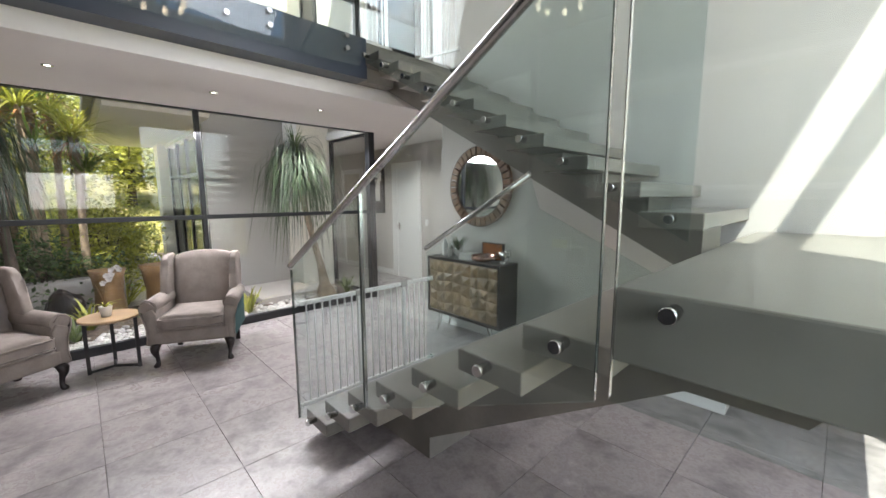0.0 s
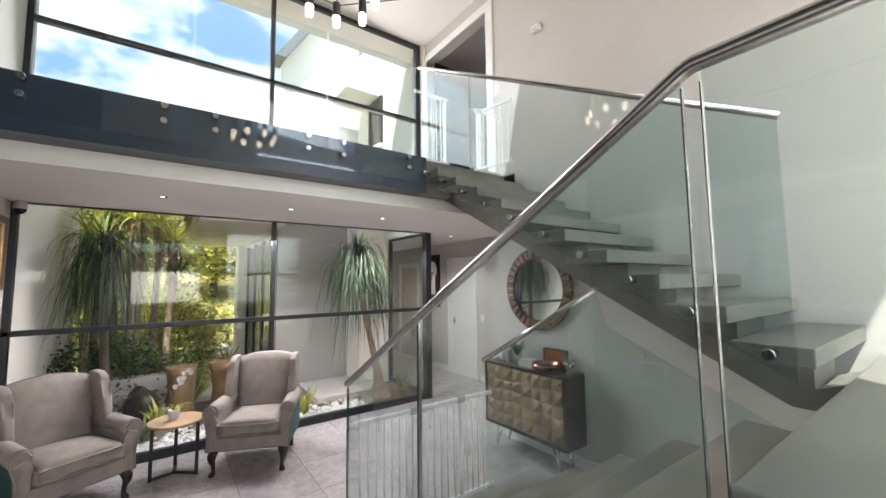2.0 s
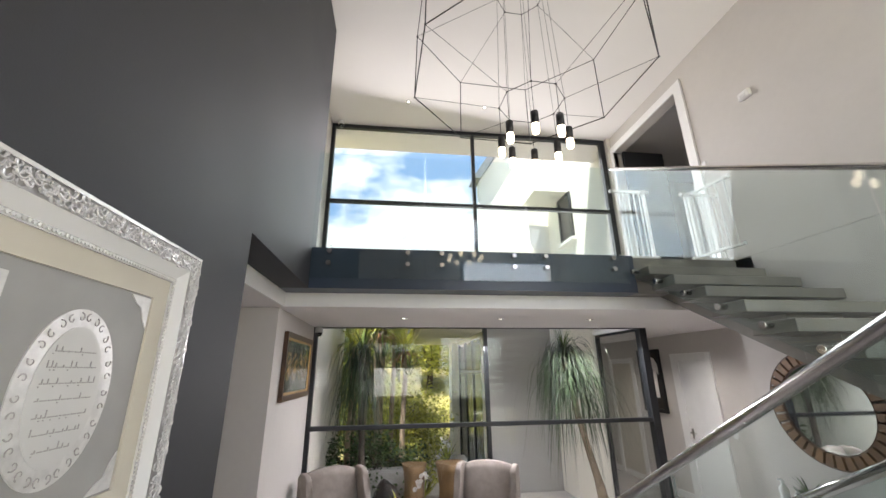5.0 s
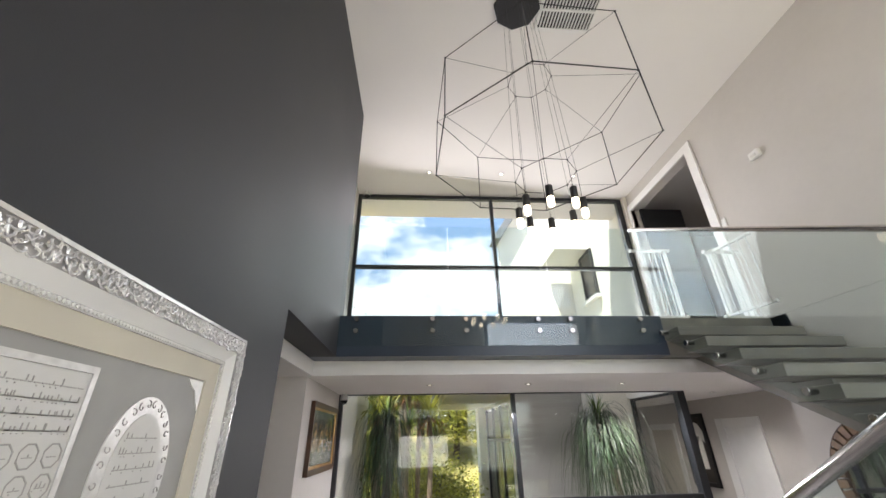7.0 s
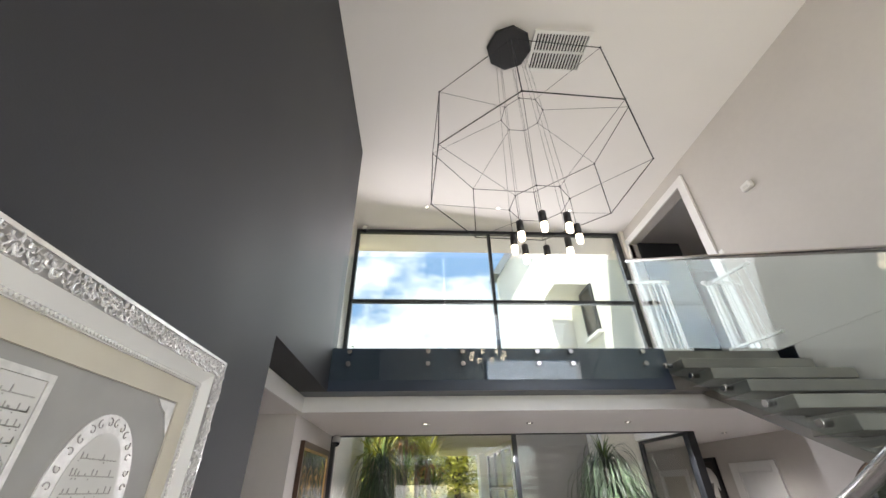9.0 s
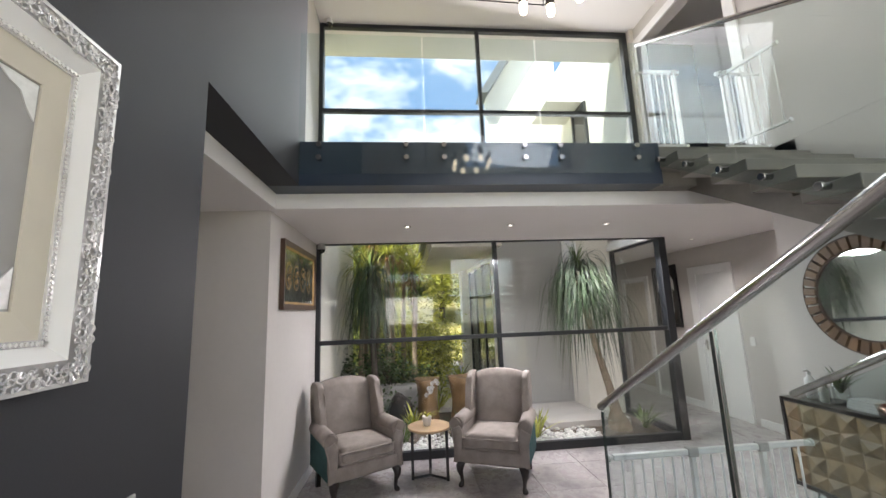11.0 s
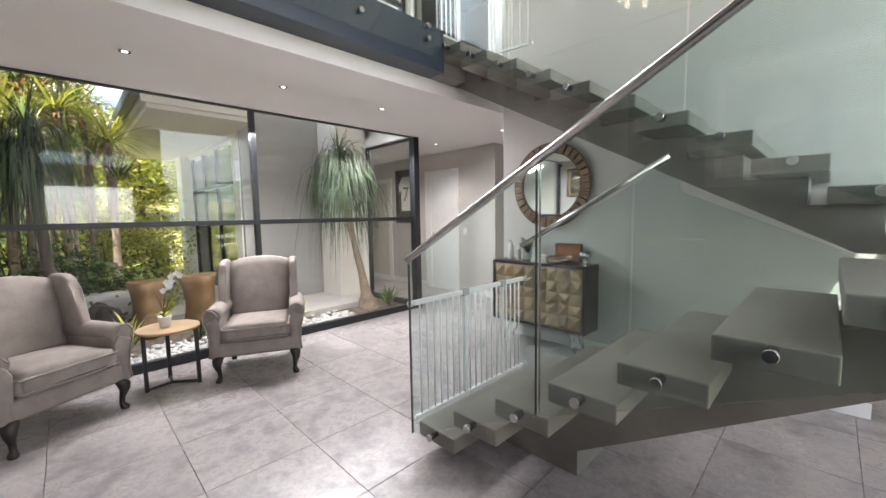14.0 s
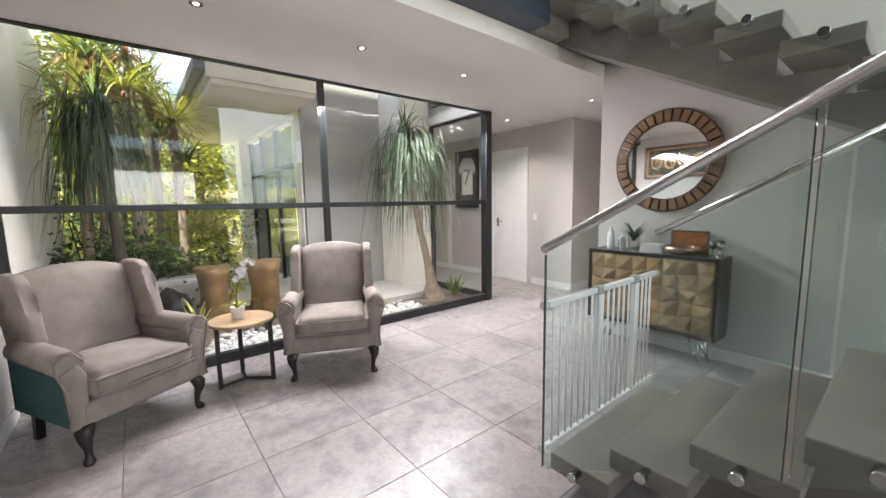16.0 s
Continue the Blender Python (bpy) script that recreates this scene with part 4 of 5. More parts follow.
# white safety gates
def safety_gate(m, width, label, bars, posts, height=0.73):
    """A white tube gate in its own plane: x along it, z up, origin at its lower end."""
    gt = thing("safety_gate", m, label, "safety gate", "white safety gates")
    bm = bmesh.new()
    box(bm, 0, width, -0.014, 0.014, height - 0.03, height, 0.005)
    part("top_rail", bm, M_WHITE, gt, place=L)
    bm = bmesh.new()
    box(bm, 0, width, -0.012, 0.012, 0.0, 0.025, 0.004)
    part("bottom_rail", bm, M_WHITE, gt, place=L)
    for x in posts:
        bm = bmesh.new()
        box(bm, x - 0.014, x + 0.014, -0.014, 0.014, 0.0, height + 0.004, 0.004)
        part("post", bm, M_WHITE, gt, place=L)
        bm = bmesh.new()
        box(bm, x - 0.03, x + 0.03, -0.02, 0.02, height - 0.04, height + 0.008, 0.006)
        part("latch", bm, M_GREYPL, gt, "grey plastic latch", place=L)
    for x in bars:
        bm = bmesh.new()
        tube(bm, [(x, 0, 0.02), (x, 0, height - 0.02)], 0.006, 8)
        part("bar", bm, M_WHITE, gt, place=L)
    for x in (0, width):
        for z in (0.012, height - 0.016):
            bm = bmesh.new()
            s = -1 if x == 0 else 1
            tube(bm, [(x, 0, z), (x + 0.02 * s, 0, z)], 0.008, 8)
            tube(bm, [(x + 0.018 * s, 0, z), (x + 0.032 * s, 0, z)], 0.020, 12)
            part("wall_pad", bm, M_PLASTIC, gt, place=L)
    return gt


GB = [0.05 + 0.057 * k for k in range(7)] + [0.50 + 0.06 * k for k in range(6)] + [0.92 + 0.055 * k for k in range(4)]
safety_gate(pose(-2.405, 1.16, RISE - 0.003, 0, 0, 90), 1.14, "white metal safety gate across the stair foot", GB, (0.45, 0.865))
safety_gate(pose(-3.30, 2.22, ZF + 0.003, 0, 0, 90), 0.36, "white metal gate panel fixed at the stair head", [0.05 + 0.06 * k for k in range(5)], (0.34,), 0.74)
safety_gate(pose(-3.30, 3.02, ZF + 0.003, 0, 0, 90), 0.36, "narrow white metal gate panel fixed beside the stair wall", [0.05 + 0.06 * k for k in range(6)], (0.02,), 0.74)
safety_gate(pose(-3.28, 3.04, ZF + 0.02, 0, 0, 11), 0.42, "white metal gate leaf swung open over the top step", [0.06 + 0.085 * k for k in range(5)], (0.02,), 0.70)

# upper doorway: white frame, black leaf swung into the room
dr = thing("door_2", (-4.23, YR, ZF), "white framed upper doorway with a black leaf swung open", "door", kind="structure")
part("door_frame", boxes((-5.05, -4.93, YR - 0.025, YR - 0.001, ZF, 5.40)), M_WHITE, dr)
part("door_frame", boxes((-3.53, -3.41, YR - 0.025, YR - 0.001, ZF, 5.40)), M_WHITE, dr)
part("door_frame", boxes((-4.93, -3.53, YR - 0.025, YR - 0.001, 5.29, 5.40)), M_WHITE, dr)
part("door_leaf", boxes((-4.97, -4.93, YR + 0.16, YR + 0.85, ZF, 5.34), bevel=0.004), M_ALU, dr, "black aluminium leaf swung into the room")
part("threshold", boxes((-4.99, -3.48, YR - 0.03, YR + 0.2, ZF - 0.001, ZF + 0.02)), M_WHITE, dr, "white threshold")

# corridor door
d1 = thing("door_1", (-5.83, YC, 0), "white painted flush corridor door in a white frame", "door", kind="structure")
part("door_leaf", boxes((-6.10, -5.48, YC - 0.012, YC - 0.001, 0.005, 2.10)), M_WHITE, d1)
part("door_frame", boxes((-6.26, -6.10, YC - 0.03, YC - 0.001, 0, 2.23), bevel=0.006), M_WHITE, d1)
part("door_frame", boxes((-5.48, -5.39, YC - 0.03, YC - 0.001, 0, 2.23), bevel=0.006), M_WHITE, d1)
part("door_frame", boxes((-6.10, -5.48, YC - 0.03, YC - 0.001, 2.10, 2.23), bevel=0.006), M_WHITE, d1)
bm = bmesh.new()
tube(bm, [(-6.05, YC - 0.012, 1.02), (-6.05, YC - 0.06, 1.02), (-5.93, YC - 0.06, 1.02)], 0.010, 10)
box(bm, -6.07, -6.03, YC - 0.018, YC - 0.012, 0.93, 1.08, 0.003)
part("door_handle", bm, M_STEEL, d1, "steel lever handle")
d3 = thing("door_3", (-7.7, YC, 0), "cream door far down the corridor", "door", kind="structure")
part("door_leaf", boxes((-8.15, -7.45, YC - 0.012, YC - 0.001, 0.005, 2.10)), M_CREAM, d3)
part("door_frame", boxes((-8.25, -8.15, YC - 0.03, YC - 0.001, 0, 2.2), (-7.45, -7.35, YC - 0.03, YC - 0.001, 0, 2.2), (-8.15, -7.45, YC - 0.03, YC - 0.001, 2.10, 2.2)), M_WHITE, d3)

# framed football shirt
jr = thing("framed_shirt", (-6.85, YC, 1.25), "white number seven football shirt in a black frame", "picture")
part("frame", boxes((-7.16, -7.10, YC - 0.045, YC - 0.002, 1.25, 2.33), (-6.60, -6.54, YC - 0.045, YC - 0.002, 1.25, 2.33), (-7.10, -6.60, YC - 0.045, YC - 0.002, 2.27, 2.33), (-7.10, -6.60, YC - 0.045, YC - 0.002, 1.25, 1.31)), M_BLACK, jr)
part("mount", boxes((-7.10, -6.60, YC - 0.012, YC - 0.002, 1.31, 2.27)), M_DARKPIC, jr)
bm = bmesh.new()
prism(bm, [(-7.0, 1.5), (-6.70, 1.5), (-6.70, 1.95), (-6.64, 1.88), (-6.62, 2.02), (-6.72, 2.17), (-6.80, 2.2), (-6.85, 2.17), (-6.90, 2.2), (-6.98, 2.17), (-7.08, 2.02), (-7.06, 1.88), (-7.0, 1.95)], "y", YC - 0.022, YC - 0.012)
shirt = part("shirt", bm, M_PAPER, jr, "folded white shirt")


def writing(text, size, m, mat, parent, name="lettering", depth=0.001):
    cu = bpy.data.curves.new(name, "FONT")
    cu.body, cu.size, cu.extrude, cu.align_x, cu.align_y = text, size, depth, "CENTER", "CENTER"
    tmp = bpy.data.objects.new(name, cu)
    scene.collection.objects.link(tmp)
    me = bpy.data.meshes.new_from_object(tmp.evaluated_get(bpy.context.evaluated_depsgraph_get()))
    bpy.data.objects.remove(tmp)
    me.materials.clear()
    me.materials.append(mat)
    ob = new(name, me)
    ob.parent = parent
    ob.matrix_basis = chain(parent).inverted() @ m
    return ob


writing("7", 0.42, Matrix.Translation((-6.85, YC - 0.0235, 1.82)) @ pose(0, 0, 0, 90, 0, 0), M_INK, shirt, "number")

# ---------------------------------------------------------------- chandelier
CH = Vector((-1.94, 0.855, 0))
chd = thing("chandelier", (CH.x, CH.y, 3.2), "black wire-frame chandelier with eight frosted pendant lamps", "chandelier")
ang = [radians(-20 + 45 * k) for k in range(8)]


def ring(r, z):
    return [CH + Vector((r * math.cos(a), r * math.sin(a), z)) for a in ang]


RU, RD, SU, SD = ring(0.78, 4.40), ring(0.795, 3.85), ring(0.172, 4.60), ring(0.208, 3.65)
bm = bmesh.new()
lathe(bm, [(0.205, 5.56), (0.215, 5.565), (0.215, 5.599)], at=(CH.x, CH.y, 0), sides=8)
part("canopy", bm, M_BLACK, chd, "black octagonal ceiling plate")
bm = bmesh.new()
for R, w in ((RU, 0.003), (RD, 0.004), (SU, 0.0024), (SD, 0.0024)):
    for k in range(8):
        tube(bm, [R[k], R[(k + 1) % 8]], w, 6)
for k in range(8):
    tube(bm, [RU[k], SU[k]], 0.0015, 5)
    tube(bm, [RD[k], SD[k]], 0.0015, 5)
    tube(bm, [RU[k], RD[k]], 0.0035, 6)
part("wire_frame", bm, M_BLACK, chd, "thin black rods")
bm = bmesh.new()
for R in (RU, RD, SU, SD):
    for p in R:
        bmesh.ops.create_icosphere(bm, subdivisions=1, radius=0.008, matrix=Matrix.Translation(p))
part("node", bm, M_BLACK, chd, "small black joints")
for k in range(8):
    p = SD[k]
    top = CH + Vector((0.13 * math.cos(ang[k]), 0.13 * math.sin(ang[k]), 5.56))
    bm = bmesh.new()
    tube(bm, [top, SU[k]], 0.0012, 5)
    tube(bm, [SU[k], p], 0.0012, 5)
    tube(bm, [p, (p.x, p.y, 3.43)], 0.0018, 5)
    part("cable", bm, M_BLACK, chd)
    bm = bmesh.new()
    lathe(bm, [(0.010, 3.432), (0.023, 3.428), (0.023, 3.345)], at=(p.x, p.y, 0), sides=16)
    part("lamp_holder", bm, M_BLACK, chd, "black cylinder lamp holder")
    bm = bmesh.new()
    lathe(bm, [(0.022, 3.345), (0.022, 3.300), (0.018, 3.285), (0.007, 3.278)], at=(p.x, p.y, 0), sides=16)
    part("bulb", bm, M_BULB, chd, "glowing frosted glass")

vt = thing("ceiling_vent", (-1.955, 1.35, ZT), "white louvred square air vent in the ceiling", "vent")
part("backing", boxes((-2.14, -1.77, 1.09, 1.61, 5.592, 5.599)), M_BLACK, vt)
part("frame", boxes((-2.16, -1.75, 1.07, 1.10, 5.575, 5.599), (-2.16, -1.75, 1.60, 1.63, 5.575, 5.599), (-2.16, -2.13, 1.10, 1.60, 5.575, 5.599), (-1.78, -1.75, 1.10, 1.60, 5.575, 5.599), (-1.965, -1.945, 1.10, 1.60, 5.575, 5.599)), M_WHITE, vt)
for k in range(16):
    y = 1.118 + k * 0.0305
    part("slat", boxes((-2.13, -1.78, y, y + 0.011, 5.578, 5.592)), M_WHITE, vt)

# ---------------------------------------------------------------- framed works
def frame_ring(x0, x1, z0, z1, w, y0, y1, slope=0.0):
    """A mitred picture frame standing in front of a wall; slope: how far its inner edge lies back."""
    bm = bmesh.new()
    o = [(x0, z0), (x1, z0), (x1, z1), (x0, z1)]
    i = [(x0 + w, z0 + w), (x1 - w, z0 + w), (x1 - w, z1 - w), (x0 + w, z1 - w)]
    back = [bm.verts.new((x, y0, z)) for x, z in o]
    of = [bm.verts.new((x, y1, z)) for x, z in o]
    nf = [bm.verts.new((x, y1 - slope, z)) for x, z in i]
    nb = [bm.verts.new((x, y0, z)) for x, z in i]
    for k in range(4):
        j = (k + 1) % 4
        for a, b in ((back, of), (of, nf), (nf, nb), (nb, back)):
            bm.faces.new((a[k], a[j], b[j], b[k]))
    return bm


def scroll(bm, m, size, turn, r):
    """A carved leaf scroll: one spiral of thick wire."""
    pts = []
    for k in range(12):
        t = k / 11
        a = turn * (t * 5.2)
        d = size * (0.5 - 0.40 * t)
        pts.append(m @ Vector((d * math.cos(a), 0.0, d * math.sin(a))))
    tube(bm, pts, r, 5, r_end=r * 0.55)


AX0, AX1, AZ0, AZ1, AY = -1.325, 0.36, 1.555, 2.37, YD
art = thing("framed_calligraphy", ((AX0 + AX1) / 2, AY, AZ0), "large silver calligraphy panel in an ornate white-silver frame", "picture")
part("frame", frame_ring(AX0, AX1, AZ0, AZ1, 0.052, AY + 0.001, AY + 0.046), M_SILVERSHADE, art, "carved outer frame in silver darkened for recess shade")
part("frame", frame_ring(AX0 - 0.004, AX1 + 0.004, AZ0 - 0.004, AZ1 + 0.004, 0.009, AY + 0.001, AY + 0.051), M_SILVERY, art, "white-silver outer lip")
part("frame", frame_ring(AX0 + 0.052, AX1 - 0.052, AZ0 + 0.052, AZ1 - 0.052, 0.034, AY + 0.001, AY + 0.046, 0.022), M_WHITE, art, "smooth white cove")
part("frame", frame_ring(AX0 + 0.086, AX1 - 0.086, AZ0 + 0.086, AZ1 - 0.086, 0.014, AY + 0.001, AY + 0.026), M_SILVERY, art, "beaded inner slip")
rnd = random.Random(11)
bm = bmesh.new()
side = [((AX0 + 0.026, z), 90) for z in np.arange(AZ0 + 0.03, AZ1 - 0.02, 0.016)] + [((AX1 - 0.026, z), 90) for z in np.arange(AZ0 + 0.03, AZ1 - 0.02, 0.016)]
side += [((x, AZ0 + 0.026), 0) for x in np.arange(AX0 + 0.03, AX1 - 0.02, 0.016)] + [((x, AZ1 - 0.026), 0) for x in np.arange(AX0 + 0.03, AX1 - 0.02, 0.016)]
for n_, ((x, z), a) in enumerate(side):
    for q in range(3):
        m = Matrix.Translation((x + rnd.uniform(-0.004, 0.004), AY + 0.050, z + rnd.uniform(-0.004, 0.004))) @ pose(0, 0, 0, rnd.uniform(-12, 12), a + (180 if (n_ + q) % 2 else 0) + rnd.uniform(-25, 25), rnd.uniform(-8, 8)) @ Matrix.Translation((0, 0, 0.014 * (q - 1)))
        scroll(bm, m, (0.031, 0.024, 0.018)[(n_ + q) % 3], 1 if (n_ + q) % 2 else -1, 0.0030)
tagged(part("carving", bm, M_SILVERY, art, "carved silver leaf scrolls"), kind="stuff")
bm = bmesh.new()
for x0, x1, z0, z1 in ((AX0 + 0.09, AX1 - 0.09, AZ0 + 0.093, AZ0 + 0.093), (AX0 + 0.09, AX1 - 0.09, AZ1 - 0.093, AZ1 - 0.093), (AX0 + 0.093, AX0 + 0.093, AZ0 + 0.09, AZ1 - 0.09), (AX1 - 0.093, AX1 - 0.093, AZ0 + 0.09, AZ1 - 0.09)):
    n_ = int(max(x1 - x0, z1 - z0) / 0.011)
    for k in range(n_):
        p = (x0 + (x1 - x0) * k / n_, AY + 0.027, z0 + (z1 - z0) * k / n_)
        bmesh.ops.create_cube(bm, size=0.007, matrix=Matrix.Translation(p) @ pose(0, 0, 0, 0, 45))
tagged(part("beading", bm, M_SILVERINK, art, "small silver beads"), kind="stuff")
part("mount", frame_ring(AX0 + 0.1, AX1 - 0.1, AZ0 + 0.1, AZ1 - 0.1, 0.06, AY + 0.001, AY + 0.020, 0.004), M_CREAM, art, "cream mount")
part("ground", boxes((AX0 + 0.16, AX1 - 0.16, AY + 0.001, AY + 0.010, AZ0 + 0.16, AZ1 - 0.16)), M_GREYMAT, art, "grey silk ground")


def flat_oval(bm, cx, cz, rx, rz, y0, y1, n=48):
    return prism(bm, [(cx + rx * math.cos(2 * math.pi * k / n), cz + rz * math.sin(2 * math.pi * k / n)) for k in range(n)], "y", y0, y1)


def script_line(bm, x0, x1, z, y, h, seed):
    """Unreadable writing: a run of small plain strokes."""
    r_ = random.Random(seed)
    x = x0
    while x < x1:
        w = r_.uniform(0.35, 1.3) * h
        box(bm, x, min(x + w, x1), y, y + 0.0012, z, z + h * 0.16)
        if r_.random() < 0.6:
            box(bm, x, x + h * 0.14, y, y + 0.0012, z, z + h * r_.uniform(0.4, 1.0))
        if r_.random() < 0.4:
            box(bm, x + w * 0.4, x + w * 0.4 + h * 0.15, y, y + 0.0012, z - h * 0.35, z - h * 0.2)
        x += w + h * 0.22


for cx in (-0.935, -0.03):
    cz = 1.955
    med = part("medallion", flat_oval(bmesh.new(), cx, cz, 0.135, 0.185, AY + 0.010, AY + 0.013), M_SILVERINK, art, "silver oval medallion")
    part("field", flat_oval(bmesh.new(), cx, cz, 0.095, 0.145, AY + 0.013, AY + 0.0145), M_PAPER, med, "pale oval field")
    bm = bmesh.new()
    for k in range(30):
        a = 2 * math.pi * k / 30
        scroll(bm, Matrix.Translation((cx + 0.116 * math.cos(a), AY + 0.0145, cz + 0.166 * math.sin(a))) @ pose(0, 0, 0, 0, -math.degrees(a)), 0.022, 1 if k % 2 else -1, 0.0016)
    tagged(part("filigree", bm, M_GREYPL, med, "grey filigree"), kind="stuff")
    bm = bmesh.new()
    for k in range(7):
        z = cz - 0.11 + 0.033 * k
        hw = 0.075 * math.sqrt(max(0.05, 1 - ((z - cz) / 0.14) ** 2))
        script_line(bm, cx - hw, cx + hw, z, AY + 0.0145, 0.016, 30 + k)
    part("writing", bm, M_GREYPL, med)
page = part("page", boxes((-0.71, -0.26, AY + 0.010, AY + 0.014, 1.735, 2.165)), M_PAPER, art, "silver panel of small writing")
bm = bmesh.new()
for k in range(7):
    script_line(bm, -0.70, -0.49, 2.055 + 0.026 * (k % 4), AY + 0.014, 0.014, 50 + k)
    script_line(bm, -0.47, -0.27, 2.055 + 0.026 * (k % 4), AY + 0.014, 0.014, 60 + k)
part("writing", bm, M_GREYPL, page)
bm = bmesh.new()
for i_ in range(9):
    for j_ in range(6):
        x, z = -0.685 + 0.05 * i_, 1.765 + 0.05 * j_
        tube(bm, [(x + 0.02 * math.cos(a), AY + 0.0145, z + 0.021 * math.sin(a)) for a in (math.pi / 8 + math.pi / 4 * k for k in range(9))], 0.0016, 4, caps=False)
        script_line(bm, x - 0.010, x + 0.010, z - 0.003, AY + 0.014, 0.012, i_ * 9 + j_)
part("cells", bm, M_GREYPL, page, "small silver name cells")
part("border", frame_ring(-0.725, -0.245, 1.72, 2.18, 0.014, AY + 0.010, AY + 0.016), M_SILVERINK, page, "beaded silver border")
for sx, cx in ((1, AX0 + 0.165), (-1, AX1 - 0.165)):
    for sz, cz in ((1, AZ0 + 0.165), (-1, AZ1 - 0.165)):
        bm = bmesh.new()
        prism(bm, [(cx, cz), (cx + sx * 0.085, cz), (cx + sx * 0.06, cz + sz * 0.02), (cx + sx * 0.035, cz + sz * 0.03), (cx + sx * 0.02, cz + sz * 0.06), (cx, cz + sz * 0.085)], "y", AY + 0.010, AY + 0.013)
        part("corner_ornament", bm, M_SILVERINK, art, "silver corner ornament")

PX0, PX1, PZ0, PZ1 = -4.87, -3.72, 1.745, 2.365
pic = thing("framed_picture", (-4.35, YP, PZ0), "dark picture with gold medallions in a bronze frame", "picture")
part("frame", frame_ring(PX0, PX1, PZ0, PZ1, 0.05, YP + 0.001, YP + 0.04, 0.008), M_FRAMEWOOD, pic, "bronze-brown frame")
part("frame", frame_ring(PX0 + 0.05, PX1 - 0.05, PZ0 + 0.05, PZ1 - 0.05, 0.022, YP + 0.001, YP + 0.03, 0.01), M_GOLD, pic, "gold inner slip")
part("ground", boxes((PX0 + 0.072, PX1 - 0.072, YP + 0.001, YP + 0.012, PZ0 + 0.072, PZ1 - 0.072)), M_DARKPIC, pic)
for k in range(4):
    cx = PX0 + 0.22 + 0.24 * k
    bm = bmesh.new()
    flat_oval(bm, cx, 2.055, 0.10, 0.13, YP + 0.012, YP + 0.016, 32)
    med = part("medallion", bm, M_GOLD, pic, "gold medallion")
    bm = bmesh.new()
    flat_oval(bm, cx, 2.055, 0.075, 0.10, YP + 0.016, YP + 0.018, 32)
    part("field", bm, M_DARKPIC, med)
    bm = bmesh.new()
    for q in range(6):
        scroll(bm, Matrix.Translation((cx + rnd.uniform(-0.04, 0.04), YP + 0.019, 2.055 + rnd.uniform(-0.06, 0.06))), 0.07, 1 if q % 2 else -1, 0.005)
    part("tracery", bm, M_GOLD, med)
o = part("glazing", boxes((PX0 + 0.072, PX1 - 0.072, YP + 0.021, YP + 0.022, PZ0 + 0.072, PZ1 - 0.072)), M_PICGLASS, pic, "clear picture glass")
o.visible_shadow = False

# ---------------------------------------------------------------- fixtures
def downlight(x, y, z, watts):
    d = thing("downlight", (x, y, z), "small recessed chrome ceiling downlight, switched on", "downlight", "recessed downlights")
    bm = bmesh.new()
    lathe(bm, [(0.020, -0.003), (0.034, -0.007), (0.037, -0.001)], at=(x, y, z), sides=24)
    part("bezel", bm, M_CHROME, d)
    bm = bmesh.new()
    lathe(bm, [(0.018, -0.005), (0.016, -0.0045)], at=(x, y, z), sides=20)
    part("lens", bm, M_SPOT, d)
    if watts:
        l = bpy.data.lights.new("downlight_lamp", "SPOT")
        l.energy, l.spot_size, l.spot_blend, l.shadow_soft_size, l.color = watts, radians(120), 0.8, 0.03, (1.0, 0.93, 0.85)
        ob = new("downlight_lamp", l)
        ob.matrix_basis = Matrix.Translation((x, y, z - 0.02))


for x, y in ((-4.14, 0.11), (-4.15, 1.19), (-4.16, 2.25)):
    downlight(x, y, ZC, 0)
# the one at x -6.9 is an added lamp that brightens the far corridor
for x, y in ((-3.93, 4.10), (-5.26, 4.10), (-6.9, 4.10)):
    downlight(x, y, ZC, 15)
for x, y in ((-4.44, 0.12), (-4.44, 1.21), (-4.45, 2.33)):
    downlight(x, y, ZT, 0)


def small_box(name, b, mat, label, category, extra=(), bevel=0.004):
    t_ = thing(name, ((b[0] + b[1]) / 2, (b[2] + b[3]) / 2, b[4]), label, category)
    part("body", boxes(b, bevel=bevel), mat, t_)
    for nm, bb, mt in extra:
        part(nm, boxes(bb, bevel=0.001), mt, t_)
    return t_


small_box("motion_sensor", (-2.76, -2.64, YR - 0.05, YR - 0.001, 4.54, 4.62), M_PLASTIC, "white motion sensor on the stair wall", "sensor", [("lens", (-2.73, -2.67, YR - 0.056, YR - 0.05, 4.55, 4.58), M_PAPER)], 0.012)
small_box("light_switch", (-3.40, -3.33, YR - 0.012, YR - 0.001, 4.09, 4.21), M_PLASTIC, "white light switch beside the upper doorway", "switch", [("rocker", (-3.38, -3.35, YR - 0.016, YR - 0.012, 4.12, 4.18), M_WHITE)])
small_box("light_switch", (-5.28, -5.20, YC - 0.012, YC - 0.001, 1.05, 1.17), M_PLASTIC, "white light switch beside the corridor door", "switch", [("rocker", (-5.255, -5.225, YC - 0.016, YC - 0.012, 1.08, 1.14), M_WHITE)])
small_box("socket_plate", (-1.92, -1.70, YR - 0.012, YR - 0.001, 1.075, 1.195), M_WALL, "painted blank wall plate under the stair", "wall plate", [("cover", (-1.89, -1.73, YR - 0.015, YR - 0.012, 1.095, 1.175), M_CREAM)])
